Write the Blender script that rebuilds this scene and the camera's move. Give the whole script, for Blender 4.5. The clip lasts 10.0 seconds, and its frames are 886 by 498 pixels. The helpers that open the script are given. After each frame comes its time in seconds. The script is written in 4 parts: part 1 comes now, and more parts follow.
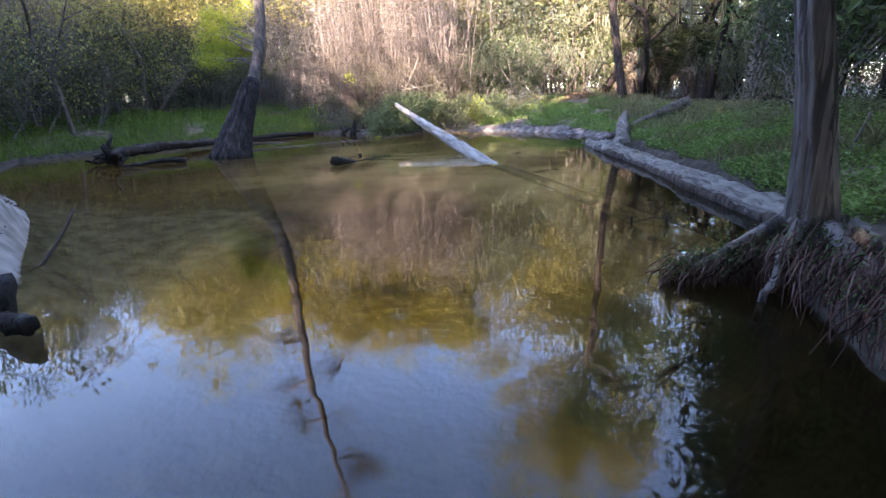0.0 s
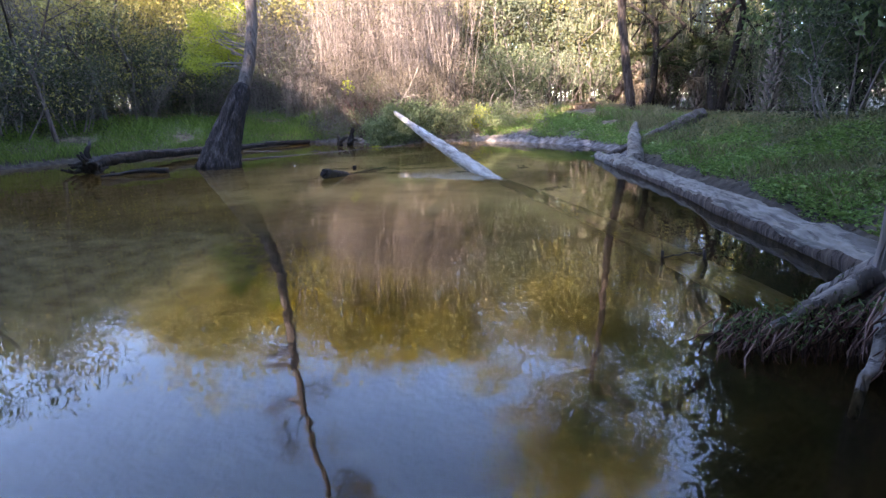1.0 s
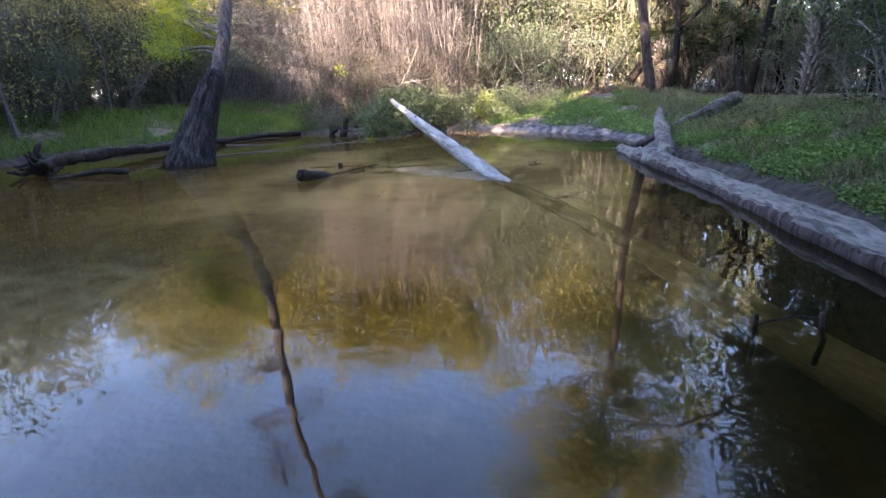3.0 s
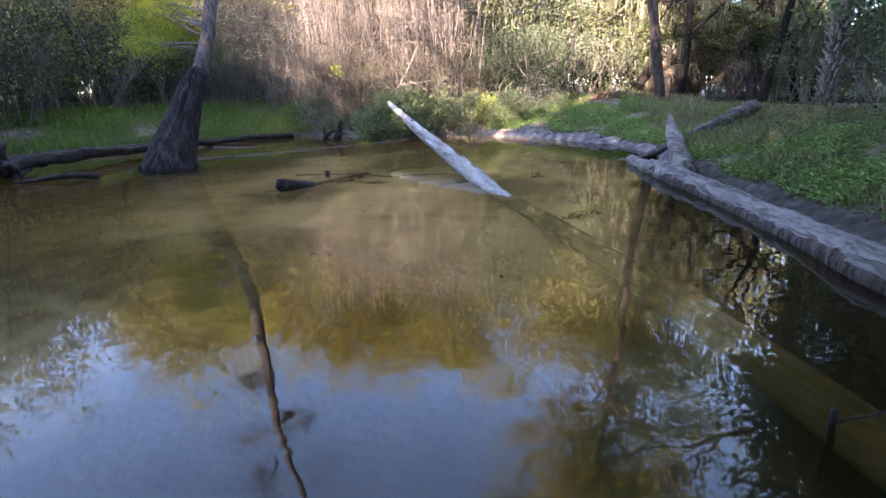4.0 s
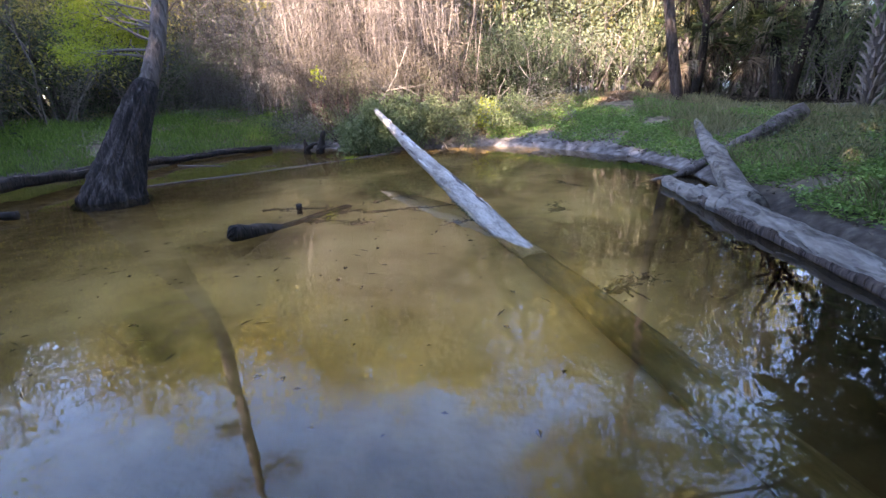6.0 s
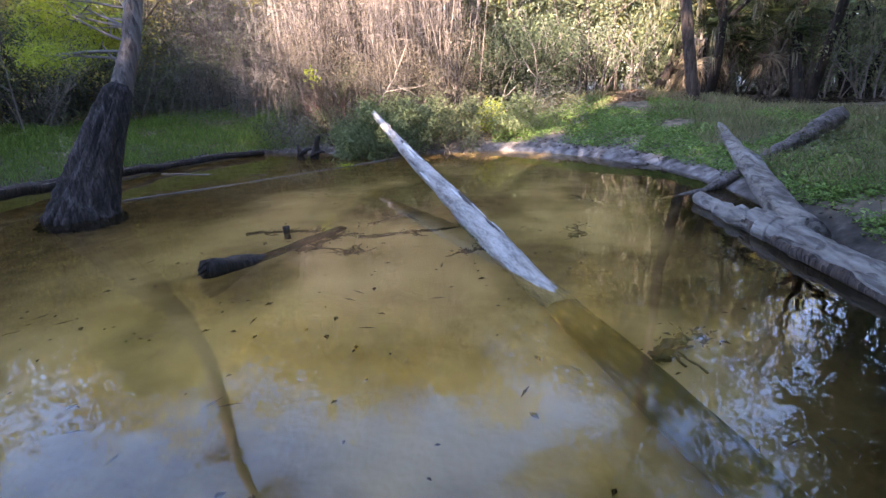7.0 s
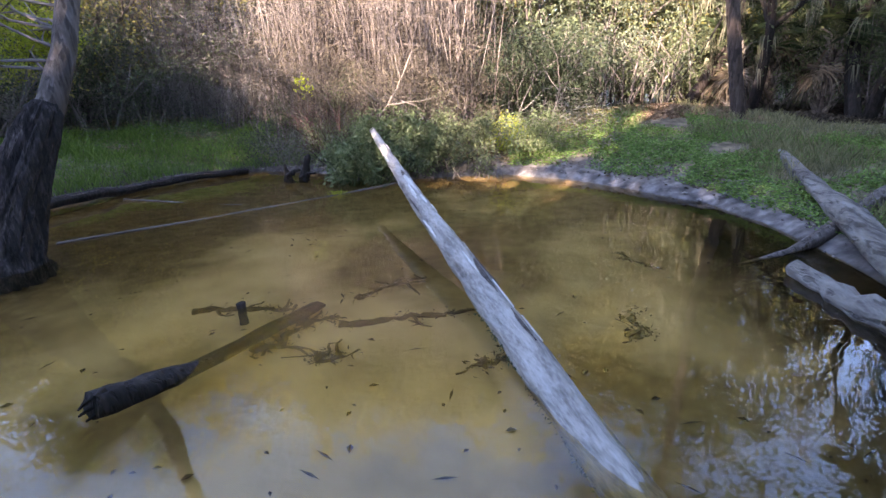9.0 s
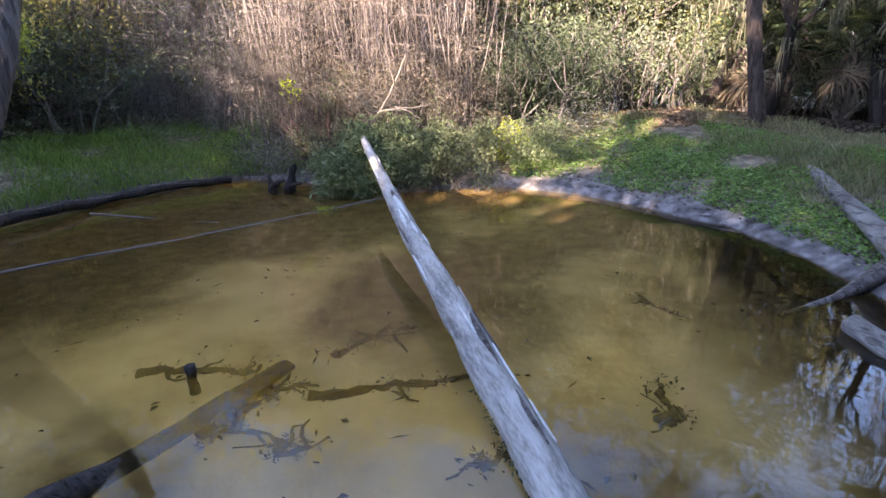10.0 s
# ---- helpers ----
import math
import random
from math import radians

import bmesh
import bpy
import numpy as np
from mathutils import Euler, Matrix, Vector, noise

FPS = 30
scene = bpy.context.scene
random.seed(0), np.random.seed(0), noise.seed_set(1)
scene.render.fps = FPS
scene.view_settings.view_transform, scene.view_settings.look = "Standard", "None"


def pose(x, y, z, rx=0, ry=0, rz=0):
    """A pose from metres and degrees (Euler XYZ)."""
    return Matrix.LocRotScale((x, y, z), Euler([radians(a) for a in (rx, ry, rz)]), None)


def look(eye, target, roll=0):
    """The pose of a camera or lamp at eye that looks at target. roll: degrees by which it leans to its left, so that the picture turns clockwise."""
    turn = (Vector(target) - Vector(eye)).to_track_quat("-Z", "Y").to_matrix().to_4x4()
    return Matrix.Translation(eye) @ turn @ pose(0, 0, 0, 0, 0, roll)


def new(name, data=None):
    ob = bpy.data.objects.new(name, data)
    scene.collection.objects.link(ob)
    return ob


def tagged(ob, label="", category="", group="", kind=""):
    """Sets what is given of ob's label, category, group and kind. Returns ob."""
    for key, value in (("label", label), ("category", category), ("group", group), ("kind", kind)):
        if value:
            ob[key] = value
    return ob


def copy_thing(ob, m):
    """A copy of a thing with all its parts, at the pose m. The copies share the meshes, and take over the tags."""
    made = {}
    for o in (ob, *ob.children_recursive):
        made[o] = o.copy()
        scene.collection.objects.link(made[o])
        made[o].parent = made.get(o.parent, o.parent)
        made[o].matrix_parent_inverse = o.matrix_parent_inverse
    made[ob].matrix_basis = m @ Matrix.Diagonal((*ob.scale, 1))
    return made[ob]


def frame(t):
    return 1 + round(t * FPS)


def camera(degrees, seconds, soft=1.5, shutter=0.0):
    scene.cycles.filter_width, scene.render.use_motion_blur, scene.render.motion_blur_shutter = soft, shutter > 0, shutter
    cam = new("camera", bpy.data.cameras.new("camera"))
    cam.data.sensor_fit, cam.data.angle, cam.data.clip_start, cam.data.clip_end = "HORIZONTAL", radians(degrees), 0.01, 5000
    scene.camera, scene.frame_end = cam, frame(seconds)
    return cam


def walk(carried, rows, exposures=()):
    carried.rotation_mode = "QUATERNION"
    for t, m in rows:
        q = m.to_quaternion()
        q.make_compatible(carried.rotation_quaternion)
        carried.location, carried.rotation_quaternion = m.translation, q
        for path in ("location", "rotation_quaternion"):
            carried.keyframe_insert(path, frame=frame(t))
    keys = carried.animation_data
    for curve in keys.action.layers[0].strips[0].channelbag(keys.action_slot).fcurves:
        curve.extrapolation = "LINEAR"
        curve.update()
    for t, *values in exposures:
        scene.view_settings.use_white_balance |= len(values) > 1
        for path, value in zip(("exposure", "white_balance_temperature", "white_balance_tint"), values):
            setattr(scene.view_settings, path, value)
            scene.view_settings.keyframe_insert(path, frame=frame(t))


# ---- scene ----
cam = camera(80.0, 10.0)
PATH = [
    (0, (1.318, -0.386, 1.195), (1.082, 1.519, 0.635), -2.21),
    (0.5, (1.292, 0.013, 1.202), (1.052, 1.922, 0.657), -2.14),
    (1, (1.270, 0.409, 1.210), (1.030, 2.321, 0.677), -1.63),
    (1.5, (1.252, 0.791, 1.217), (1.003, 2.706, 0.698), -2.23),
    (2, (1.238, 1.146, 1.220), (0.980, 3.051, 0.667), -2.27),
    (2.5, (1.234, 1.494, 1.224), (0.966, 3.388, 0.640), -2.59),
    (4, (1.262, 2.597, 1.253), (0.989, 4.492, 0.677), -1.43),
    (4.5, (1.241, 2.994, 1.281), (0.963, 4.889, 0.704), -1.10),
    (5, (1.184, 3.414, 1.327), (0.915, 5.311, 0.754), -1.58),
    (5.5, (1.097, 3.839, 1.387), (0.837, 5.736, 0.810), -2.18),
    (7, (0.849, 5.106, 1.586), (0.590, 6.994, 0.981), -2.77),
    (7.5, (0.783, 5.540, 1.643), (0.533, 7.434, 1.049), -2.36),
    (8, (0.720, 5.979, 1.698), (0.471, 7.868, 1.088), -1.65),
    (8.5, (0.651, 6.432, 1.760), (0.392, 8.312, 1.129), -1.84),
    (9, (0.599, 6.866, 1.828), (0.321, 8.752, 1.224), -2.03),
    (9.5, (0.561, 7.274, 1.909), (0.288, 9.155, 1.287), -1.60),
    (10, (0.551, 7.747, 1.988), (0.274, 9.628, 1.368), -1.64),
]
EXPOSURES = [(0, 4.42), (5, 4.36), (8, 4.22), (10, 4.10)]
walk(cam, [(t, look(eye, target, roll)) for t, eye, target, roll in PATH], EXPOSURES)

# ---- world, sun, exposure ----
SUN_ELEV, SUN_AZ = 24.0, -150.0          # degrees; azimuth from straight ahead, minus: left
world = bpy.data.worlds.new("sky")
scene.world = world
world.use_nodes = True
wn = world.node_tree.nodes
sky = wn.new("ShaderNodeTexSky")
sky.sky_type, sky.sun_disc = "NISHITA", False
sky.sun_elevation, sky.sun_rotation = radians(SUN_ELEV), radians(SUN_AZ)
sky.air_density, sky.dust_density, sky.ozone_density = 0.8, 0.3, 3.0
world.node_tree.links.new(sky.outputs[0], wn["Background"].inputs[0])
wn["Background"].inputs[1].default_value = 0.124
sun_data = bpy.data.lights.new("sun", "SUN")
sun_data.energy, sun_data.angle, sun_data.color = 3.2, radians(0.6), (1.0, 0.90, 0.79)
sun = new("sun", sun_data)
_a, _e = radians(SUN_AZ), radians(SUN_ELEV)
SUN_DIR = Vector((math.sin(_a) * math.cos(_e), math.cos(_a) * math.cos(_e), math.sin(_e)))
sun.matrix_world = look(SUN_DIR * 60, (0, 0, 0))
scene.view_settings.use_white_balance = True
scene.view_settings.white_balance_temperature = 7450
scene.view_settings.white_balance_tint = 26


# ---- materials ----
def material(name, stops, scale=4.0, rough=0.85, bump=0.3, fine=40.0, stretch=(1, 1, 1), island=0.0, translucent=0.0, spec=0.3, turn=0.0, crack=0.0):
    """Two scales of noise through a colour ramp, with relief; island: how far loose pieces differ."""
    m = bpy.data.materials.new(name)
    m.use_nodes = True
    n, l = m.node_tree.nodes, m.node_tree.links
    b = n["Principled BSDF"]
    b.inputs["Roughness"].default_value = rough
    b.inputs["Specular IOR Level"].default_value = spec
    tc, mp = n.new("ShaderNodeTexCoord"), n.new("ShaderNodeMapping")
    mp.vector_type = "TEXTURE"
    mp.inputs["Scale"].default_value = [1 / s for s in stretch]
    mp.inputs["Rotation"].default_value = (0, 0, radians(turn))
    l.new(tc.outputs["Object"], mp.inputs[0])
    big, small = n.new("ShaderNodeTexNoise"), n.new("ShaderNodeTexNoise")
    big.inputs["Scale"].default_value, small.inputs["Scale"].default_value = scale, fine
    big.inputs["Detail"].default_value, small.inputs["Detail"].default_value = 5, 4
    big.inputs["Roughness"].default_value = 0.65
    for t in (big, small):
        l.new(mp.outputs[0], t.inputs["Vector"])
    mix = n.new("ShaderNodeMix")
    mix.inputs[0].default_value = 0.35
    l.new(big.outputs[0], mix.inputs[2]), l.new(small.outputs[0], mix.inputs[3])
    fac = mix.outputs[0]
    if island:
        g, mm = n.new("ShaderNodeNewGeometry"), n.new("ShaderNodeMix")
        mm.inputs[0].default_value = island
        l.new(fac, mm.inputs[2]), l.new(g.outputs["Random Per Island"], mm.inputs[3])
        fac = mm.outputs[0]
    ramp = n.new("ShaderNodeValToRGB")
    el = ramp.color_ramp.elements
    while len(el) < len(stops):
        el.new(0.5)
    for e, (p, c) in zip(el, stops):
        e.position, e.color = p, (*c, 1)
    l.new(fac, ramp.inputs[0]), l.new(ramp.outputs[0], b.inputs["Base Color"])
    relief = mix.outputs[0]
    if crack:                                      # long dark splits along the grain
        split, edge, dark, deep = n.new("ShaderNodeTexNoise"), n.new("ShaderNodeMapRange"), n.new("ShaderNodeMix"), n.new("ShaderNodeMath")
        split.inputs["Scale"].default_value, split.inputs["Detail"].default_value, split.inputs["Distortion"].default_value = scale * 2.6, 4, 0.6
        l.new(mp.outputs[0], split.inputs["Vector"])
        edge.inputs[1].default_value, edge.inputs[2].default_value = 0.53, 0.60
        edge.inputs[4].default_value = crack
        l.new(split.outputs[0], edge.inputs[0])
        dark.data_type = "RGBA"
        dark.inputs[7].default_value = (0.012, 0.01, 0.009, 1)
        l.new(edge.outputs[0], dark.inputs[0]), l.new(ramp.outputs[0], dark.inputs[6]), l.new(dark.outputs[2], b.inputs["Base Color"])
        deep.operation = "SUBTRACT"
        l.new(mix.outputs[0], deep.inputs[0]), l.new(edge.outputs[0], deep.inputs[1])
        relief = deep.outputs[0]
    if bump:
        bp = n.new("ShaderNodeBump")
        bp.inputs["Strength"].default_value, bp.inputs["Distance"].default_value = bump, 0.02
        l.new(relief, bp.inputs["Height"]), l.new(bp.outputs[0], b.inputs["Normal"])
    if translucent:
        tr, ms = n.new("ShaderNodeBsdfTranslucent"), n.new("ShaderNodeMixShader")
        l.new(ramp.outputs[0], tr.inputs[0])
        ms.inputs[0].default_value = translucent
        l.new(b.outputs[0], ms.inputs[1]), l.new(tr.outputs[0], ms.inputs[2])
        l.new(ms.outputs[0], n["Material Output"].inputs[0])
    return m


def leaf_material(name, dark, mid, light, translucent=0.35):
    return material(name, [(0.2, dark), (0.5, mid), (0.85, light)], 1.2, 0.6, 0, 9.0, island=0.5, translucent=translucent, spec=0.25)


LOG_STOPS = [(0.3, (0.07, 0.062, 0.054)), (0.42, (0.19, 0.175, 0.158)), (0.52, (0.29, 0.275, 0.25)), (0.7, (0.41, 0.39, 0.365))]
PALE_LOG = material("bleached_wood", LOG_STOPS, 8.0, 0.9, 0.6, 60, (1, 0.2, 1), turn=22, crack=0.22)
GREY_LOG = material("weathered_grey_wood", [(p + 0.04, tuple(v * 0.62 for v in c)) for p, c in LOG_STOPS], 5.0, 0.9, 1.0, 30, (1, 0.2, 1), turn=3, crack=0.5)
LEAF_GREY = leaf_material("grey_olive_leaves", (0.07, 0.07, 0.058), (0.17, 0.168, 0.14), (0.30, 0.295, 0.255))
BARK = material("grey_brown_bark", [(0.3, (0.035, 0.029, 0.026)), (0.48, (0.085, 0.073, 0.067)), (0.7, (0.20, 0.178, 0.165))], 7.0, 0.95, 1.0, 34, (1, 1, 0.1), crack=0.5)
CYPRESS_BARK = material("grey_cypress_bark", [(0.3, (0.05, 0.042, 0.038)), (0.48, (0.125, 0.108, 0.10)), (0.7, (0.27, 0.24, 0.225))], 7.0, 0.95, 1.0, 34, (1, 1, 0.08), crack=0.6)
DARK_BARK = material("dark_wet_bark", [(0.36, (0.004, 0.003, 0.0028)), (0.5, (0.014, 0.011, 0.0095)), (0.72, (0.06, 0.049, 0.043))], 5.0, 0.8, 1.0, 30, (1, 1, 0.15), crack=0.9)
BUTTRESS_BARK = material("ridged_buttress_bark", [(0.40, (0.008, 0.007, 0.007)), (0.52, (0.028, 0.024, 0.024)), (0.62, (0.075, 0.067, 0.065)), (0.78, (0.26, 0.24, 0.23))], 9.0, 0.9, 1.0, 40, (1, 1, 0.07), crack=0.7)
TWIG = material("grey_pink_twigs", [(0.3, (0.05, 0.042, 0.038)), (0.55, (0.115, 0.098, 0.089)), (0.8, (0.23, 0.20, 0.185))], 2.0, 0.9, 0.2, 20, island=0.5)
DARK_TWIG = material("brown_twigs", [(0.3, (0.072, 0.057, 0.054)), (0.55, (0.165, 0.148, 0.14)), (0.8, (0.32, 0.295, 0.28))], 2.0, 0.9, 0.2, 20, island=0.5)
ROOT = material("reddish_rootlets", [(0.3, (0.025, 0.012, 0.010)), (0.55, (0.085, 0.043, 0.037)), (0.8, (0.18, 0.11, 0.095))], 3.0, 0.9, 0.3, 30, island=0.6)
LEAF_GREEN = leaf_material("mid_green_leaves", (0.028, 0.054, 0.02), (0.07, 0.115, 0.042), (0.155, 0.21, 0.085))
LEAF_OLIVE = leaf_material("olive_leaves", (0.035, 0.05, 0.024), (0.095, 0.12, 0.06), (0.20, 0.23, 0.12))
LEAF_YELLOW = leaf_material("yellow_green_needles", (0.15, 0.20, 0.02), (0.30, 0.36, 0.04), (0.45, 0.47, 0.08), 0.5)
LEAF_RUST = leaf_material("rusty_tan_leaves", (0.06, 0.05, 0.034), (0.12, 0.103, 0.073), (0.21, 0.185, 0.137))
LEAF_DARK = leaf_material("dark_green_leaves", (0.022, 0.034, 0.02), (0.058, 0.08, 0.044), (0.12, 0.155, 0.085))
GRASS = leaf_material("fresh_grass", (0.06, 0.12, 0.018), (0.12, 0.22, 0.04), (0.23, 0.33, 0.085), 0.35)
HERB = leaf_material("low_green_herbs", (0.065, 0.135, 0.028), (0.135, 0.245, 0.06), (0.26, 0.36, 0.11), 0.3)
DRY = leaf_material("dry_tan_grass", (0.13, 0.10, 0.05), (0.25, 0.20, 0.11), (0.40, 0.33, 0.20), 0.25)
PALM_LEAF = leaf_material("palm_fan_green", (0.02, 0.035, 0.015), (0.05, 0.075, 0.03), (0.12, 0.15, 0.06), 0.2)
MOSS = leaf_material("hanging_grey_moss", (0.07, 0.07, 0.045), (0.15, 0.145, 0.095), (0.26, 0.25, 0.17), 0.2)

DEAD_FROND = leaf_material("brown_dead_fronds", (0.045, 0.035, 0.024), (0.125, 0.097, 0.066), (0.27, 0.22, 0.155), 0.15)
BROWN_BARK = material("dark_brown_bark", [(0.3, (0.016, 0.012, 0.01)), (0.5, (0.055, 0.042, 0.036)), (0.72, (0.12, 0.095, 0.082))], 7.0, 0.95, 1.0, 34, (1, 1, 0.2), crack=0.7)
DRY_GREEN = leaf_material("tan_green_grass", (0.09, 0.095, 0.045), (0.19, 0.19, 0.095), (0.33, 0.31, 0.18), 0.25)
LEAF_AUTUMN = leaf_material("yellow_autumn_leaves", (0.16, 0.13, 0.015), (0.40, 0.33, 0.04), (0.60, 0.50, 0.09), 0.5)
# silt coat, with the light lost through deep water put into its colour
ALGAE_WOOD = material("silted_dim_sunken_wood", [(0.3, (0.035, 0.03, 0.014)), (0.5, (0.095, 0.082, 0.04)), (0.75, (0.19, 0.168, 0.09))], 4.0, 0.95, 0.6, 30, (1, 0.3, 1), turn=22)
SUNK_WOOD = material("waterlogged_wood", [(0.3, (0.03, 0.024, 0.012)), (0.5, (0.075, 0.06, 0.031)), (0.75, (0.14, 0.12, 0.066))], 5.0, 0.9, 0.6, 30, island=0.3)
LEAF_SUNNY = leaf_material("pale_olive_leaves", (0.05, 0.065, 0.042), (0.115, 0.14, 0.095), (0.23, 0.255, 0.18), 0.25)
PALE_BRANCH = material("pale_dead_branch", [(0.3, (0.09, 0.077, 0.065)), (0.55, (0.19, 0.165, 0.14)), (0.8, (0.31, 0.275, 0.24))], 5.0, 0.9, 0.4, 30)
MUD = material("grey_mud", [(0.3, (0.05, 0.046, 0.044)), (0.55, (0.12, 0.11, 0.106)), (0.8, (0.25, 0.238, 0.23))], 6.0, 0.95, 0.4, 40, island=0.4)
LICHEN = material("pale_lichen_wood", [(0.3, (0.34, 0.33, 0.30)), (0.6, (0.52, 0.51, 0.48)), (0.85, (0.66, 0.65, 0.62))], 9.0, 0.95, 0.6, 60)
BOOT = material("grey_palm_leaf_bases", [(0.3, (0.08, 0.065, 0.055)), (0.55, (0.20, 0.175, 0.155)), (0.8, (0.36, 0.33, 0.30))], 3.0, 0.9, 0.5, 25)
LEAF_GOLD = leaf_material("golden_olive_leaves", (0.15, 0.15, 0.045), (0.33, 0.31, 0.10), (0.52, 0.46, 0.18), 0.5)
LEAF_SHRUB = leaf_material("fresh_shrub_leaves", (0.05, 0.075, 0.032), (0.13, 0.175, 0.08), (0.26, 0.30, 0.16))
LEAF_LITTER = leaf_material("orange_leaf_litter", (0.10, 0.065, 0.042), (0.21, 0.14, 0.09), (0.35, 0.26, 0.185), 0.0)
DARK_LITTER = leaf_material("dark_wet_and_shaded_litter", (0.012, 0.009, 0.006), (0.04, 0.03, 0.02), (0.12, 0.095, 0.07), 0.0)

# ground and bed: dry litter and soil above the water, sand below it, painted darker where deep water swallows light
GROUND = bpy.data.materials.new("soil_sand_and_deep_shade")
GROUND.use_nodes = True


def ground_material():
    n, l = GROUND.node_tree.nodes, GROUND.node_tree.links
    b = n["Principled BSDF"]
    b.inputs["Roughness"].default_value = 0.95
    b.inputs["Specular IOR Level"].default_value = 0.2
    g, sep = n.new("ShaderNodeNewGeometry"), n.new("ShaderNodeSeparateXYZ")
    l.new(g.outputs["Position"], sep.inputs[0])

    def noise_of(scale, detail=5):
        t = n.new("ShaderNodeTexNoise")
        t.inputs["Scale"].default_value, t.inputs["Detail"].default_value = scale, detail
        l.new(g.outputs["Position"], t.inputs["Vector"])
        return t.outputs[0]

    def ramp(fac, stops):
        r = n.new("ShaderNodeValToRGB")
        el = r.color_ramp.elements
        while len(el) < len(stops):
            el.new(0.5)
        for e, (p, c) in zip(el, stops):
            e.position, e.color = p, (*c, 1)
        l.new(fac, r.inputs[0])
        return r.outputs[0]

    def mixed(fac, a, c):
        m = n.new("ShaderNodeMix")
        m.data_type = "RGBA"
        l.new(fac, m.inputs[0]), l.new(a, m.inputs[6]), l.new(c, m.inputs[7])
        return m.outputs[2]

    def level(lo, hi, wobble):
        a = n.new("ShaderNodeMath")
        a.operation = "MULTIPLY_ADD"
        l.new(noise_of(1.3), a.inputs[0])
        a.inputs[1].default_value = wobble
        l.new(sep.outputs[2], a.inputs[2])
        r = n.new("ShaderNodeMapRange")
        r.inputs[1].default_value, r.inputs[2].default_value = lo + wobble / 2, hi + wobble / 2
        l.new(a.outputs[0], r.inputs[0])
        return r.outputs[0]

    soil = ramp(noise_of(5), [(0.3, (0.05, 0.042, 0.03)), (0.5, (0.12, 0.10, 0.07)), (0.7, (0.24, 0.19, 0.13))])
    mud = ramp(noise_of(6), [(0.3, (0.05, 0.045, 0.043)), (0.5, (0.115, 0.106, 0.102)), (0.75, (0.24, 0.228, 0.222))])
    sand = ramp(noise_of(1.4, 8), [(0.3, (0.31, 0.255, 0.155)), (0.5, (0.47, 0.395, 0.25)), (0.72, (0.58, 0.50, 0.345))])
    # bed tone that stands for light lost in deep stained water
    deep_shade = ramp(noise_of(2), [(0.3, (0.005, 0.0035, 0.002)), (0.6, (0.018, 0.013, 0.006)), (0.8, (0.045, 0.033, 0.014))])
    c = mixed(level(-0.92, -0.48, 0.3), deep_shade, sand)
    pale = ramp(noise_of(4), [(0.3, (0.11, 0.10, 0.09)), (0.5, (0.21, 0.195, 0.175)), (0.7, (0.32, 0.30, 0.275))])

    def axis(k, lo, hi):
        a = n.new("ShaderNodeMath")
        a.operation = "MULTIPLY_ADD"
        l.new(noise_of(0.9), a.inputs[0])
        a.inputs[1].default_value = 1.0
        l.new(sep.outputs[k], a.inputs[2])
        r = n.new("ShaderNodeMapRange")
        r.inputs[1].default_value, r.inputs[2].default_value = lo + 0.5, hi + 0.5
        l.new(a.outputs[0], r.inputs[0])
        return r.outputs[0]

    silt = ramp(noise_of(5), [(0.3, (0.08, 0.058, 0.03)), (0.55, (0.15, 0.115, 0.062)), (0.75, (0.22, 0.18, 0.105))])
    patch, far = n.new("ShaderNodeMath"), n.new("ShaderNodeMapRange")
    patch.operation = "MULTIPLY_ADD"
    l.new(axis(1, 11.0, 15.5), patch.inputs[0])
    patch.inputs[1].default_value = 0.17
    l.new(noise_of(0.55, 6), patch.inputs[2])
    far.inputs[1].default_value, far.inputs[2].default_value, far.inputs[4].default_value = 0.48, 0.62, 0.85
    l.new(patch.outputs[0], far.inputs[0])
    c = mixed(far.outputs[0], c, silt)             # brown silt and leaf mud in patches
    c = mixed(axis(1, 4.9, 6.7), deep_shade, c)          # dark tone painted for the light lost in the near pool
    c = mixed(axis(0, -4.6, -2.6), silt, c)        # the silt colour again on the deep side by the cypress
    c = mixed(axis(0, 3.0, 1.9), deep_shade, c)          # and dark paint for the shaded channel under the right bank
    sandbank = n.new("ShaderNodeMath")
    sandbank.operation = "MULTIPLY"
    l.new(axis(0, -1.2, -1.8), sandbank.inputs[0]), l.new(axis(1, 6.6, 5.6), sandbank.inputs[1])
    edge = n.new("ShaderNodeMath")
    edge.operation = "MULTIPLY"
    l.new(sandbank.outputs[0], edge.inputs[0]), l.new(axis(0, -7.0, -5.2), edge.inputs[1])
    dark_edge = ramp(noise_of(7), [(0.3, (0.015, 0.013, 0.011)), (0.55, (0.045, 0.039, 0.033)), (0.75, (0.10, 0.09, 0.078))])
    mud = mixed(axis(0, -5.4, -4.2), dark_edge, mud)    # dark peaty edge of the grassy bank
    mud = mixed(axis(1, 11.2, 12.8), dark_edge, mud)    # and of the steep bank behind the log, its shadowed gap painted in
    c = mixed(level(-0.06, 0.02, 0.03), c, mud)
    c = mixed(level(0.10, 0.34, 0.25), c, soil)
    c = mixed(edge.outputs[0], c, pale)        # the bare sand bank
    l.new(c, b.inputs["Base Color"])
    bp = n.new("ShaderNodeBump")
    bp.inputs["Strength"].default_value, bp.inputs["Distance"].default_value = 0.4, 0.02
    l.new(noise_of(14, 8), bp.inputs["Height"]), l.new(bp.outputs[0], b.inputs["Normal"])


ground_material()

# water: clear, stained amber, with a fresnel gloss and small ripples
WATER = bpy.data.materials.new("tea_stained_water")
WATER.use_nodes = True


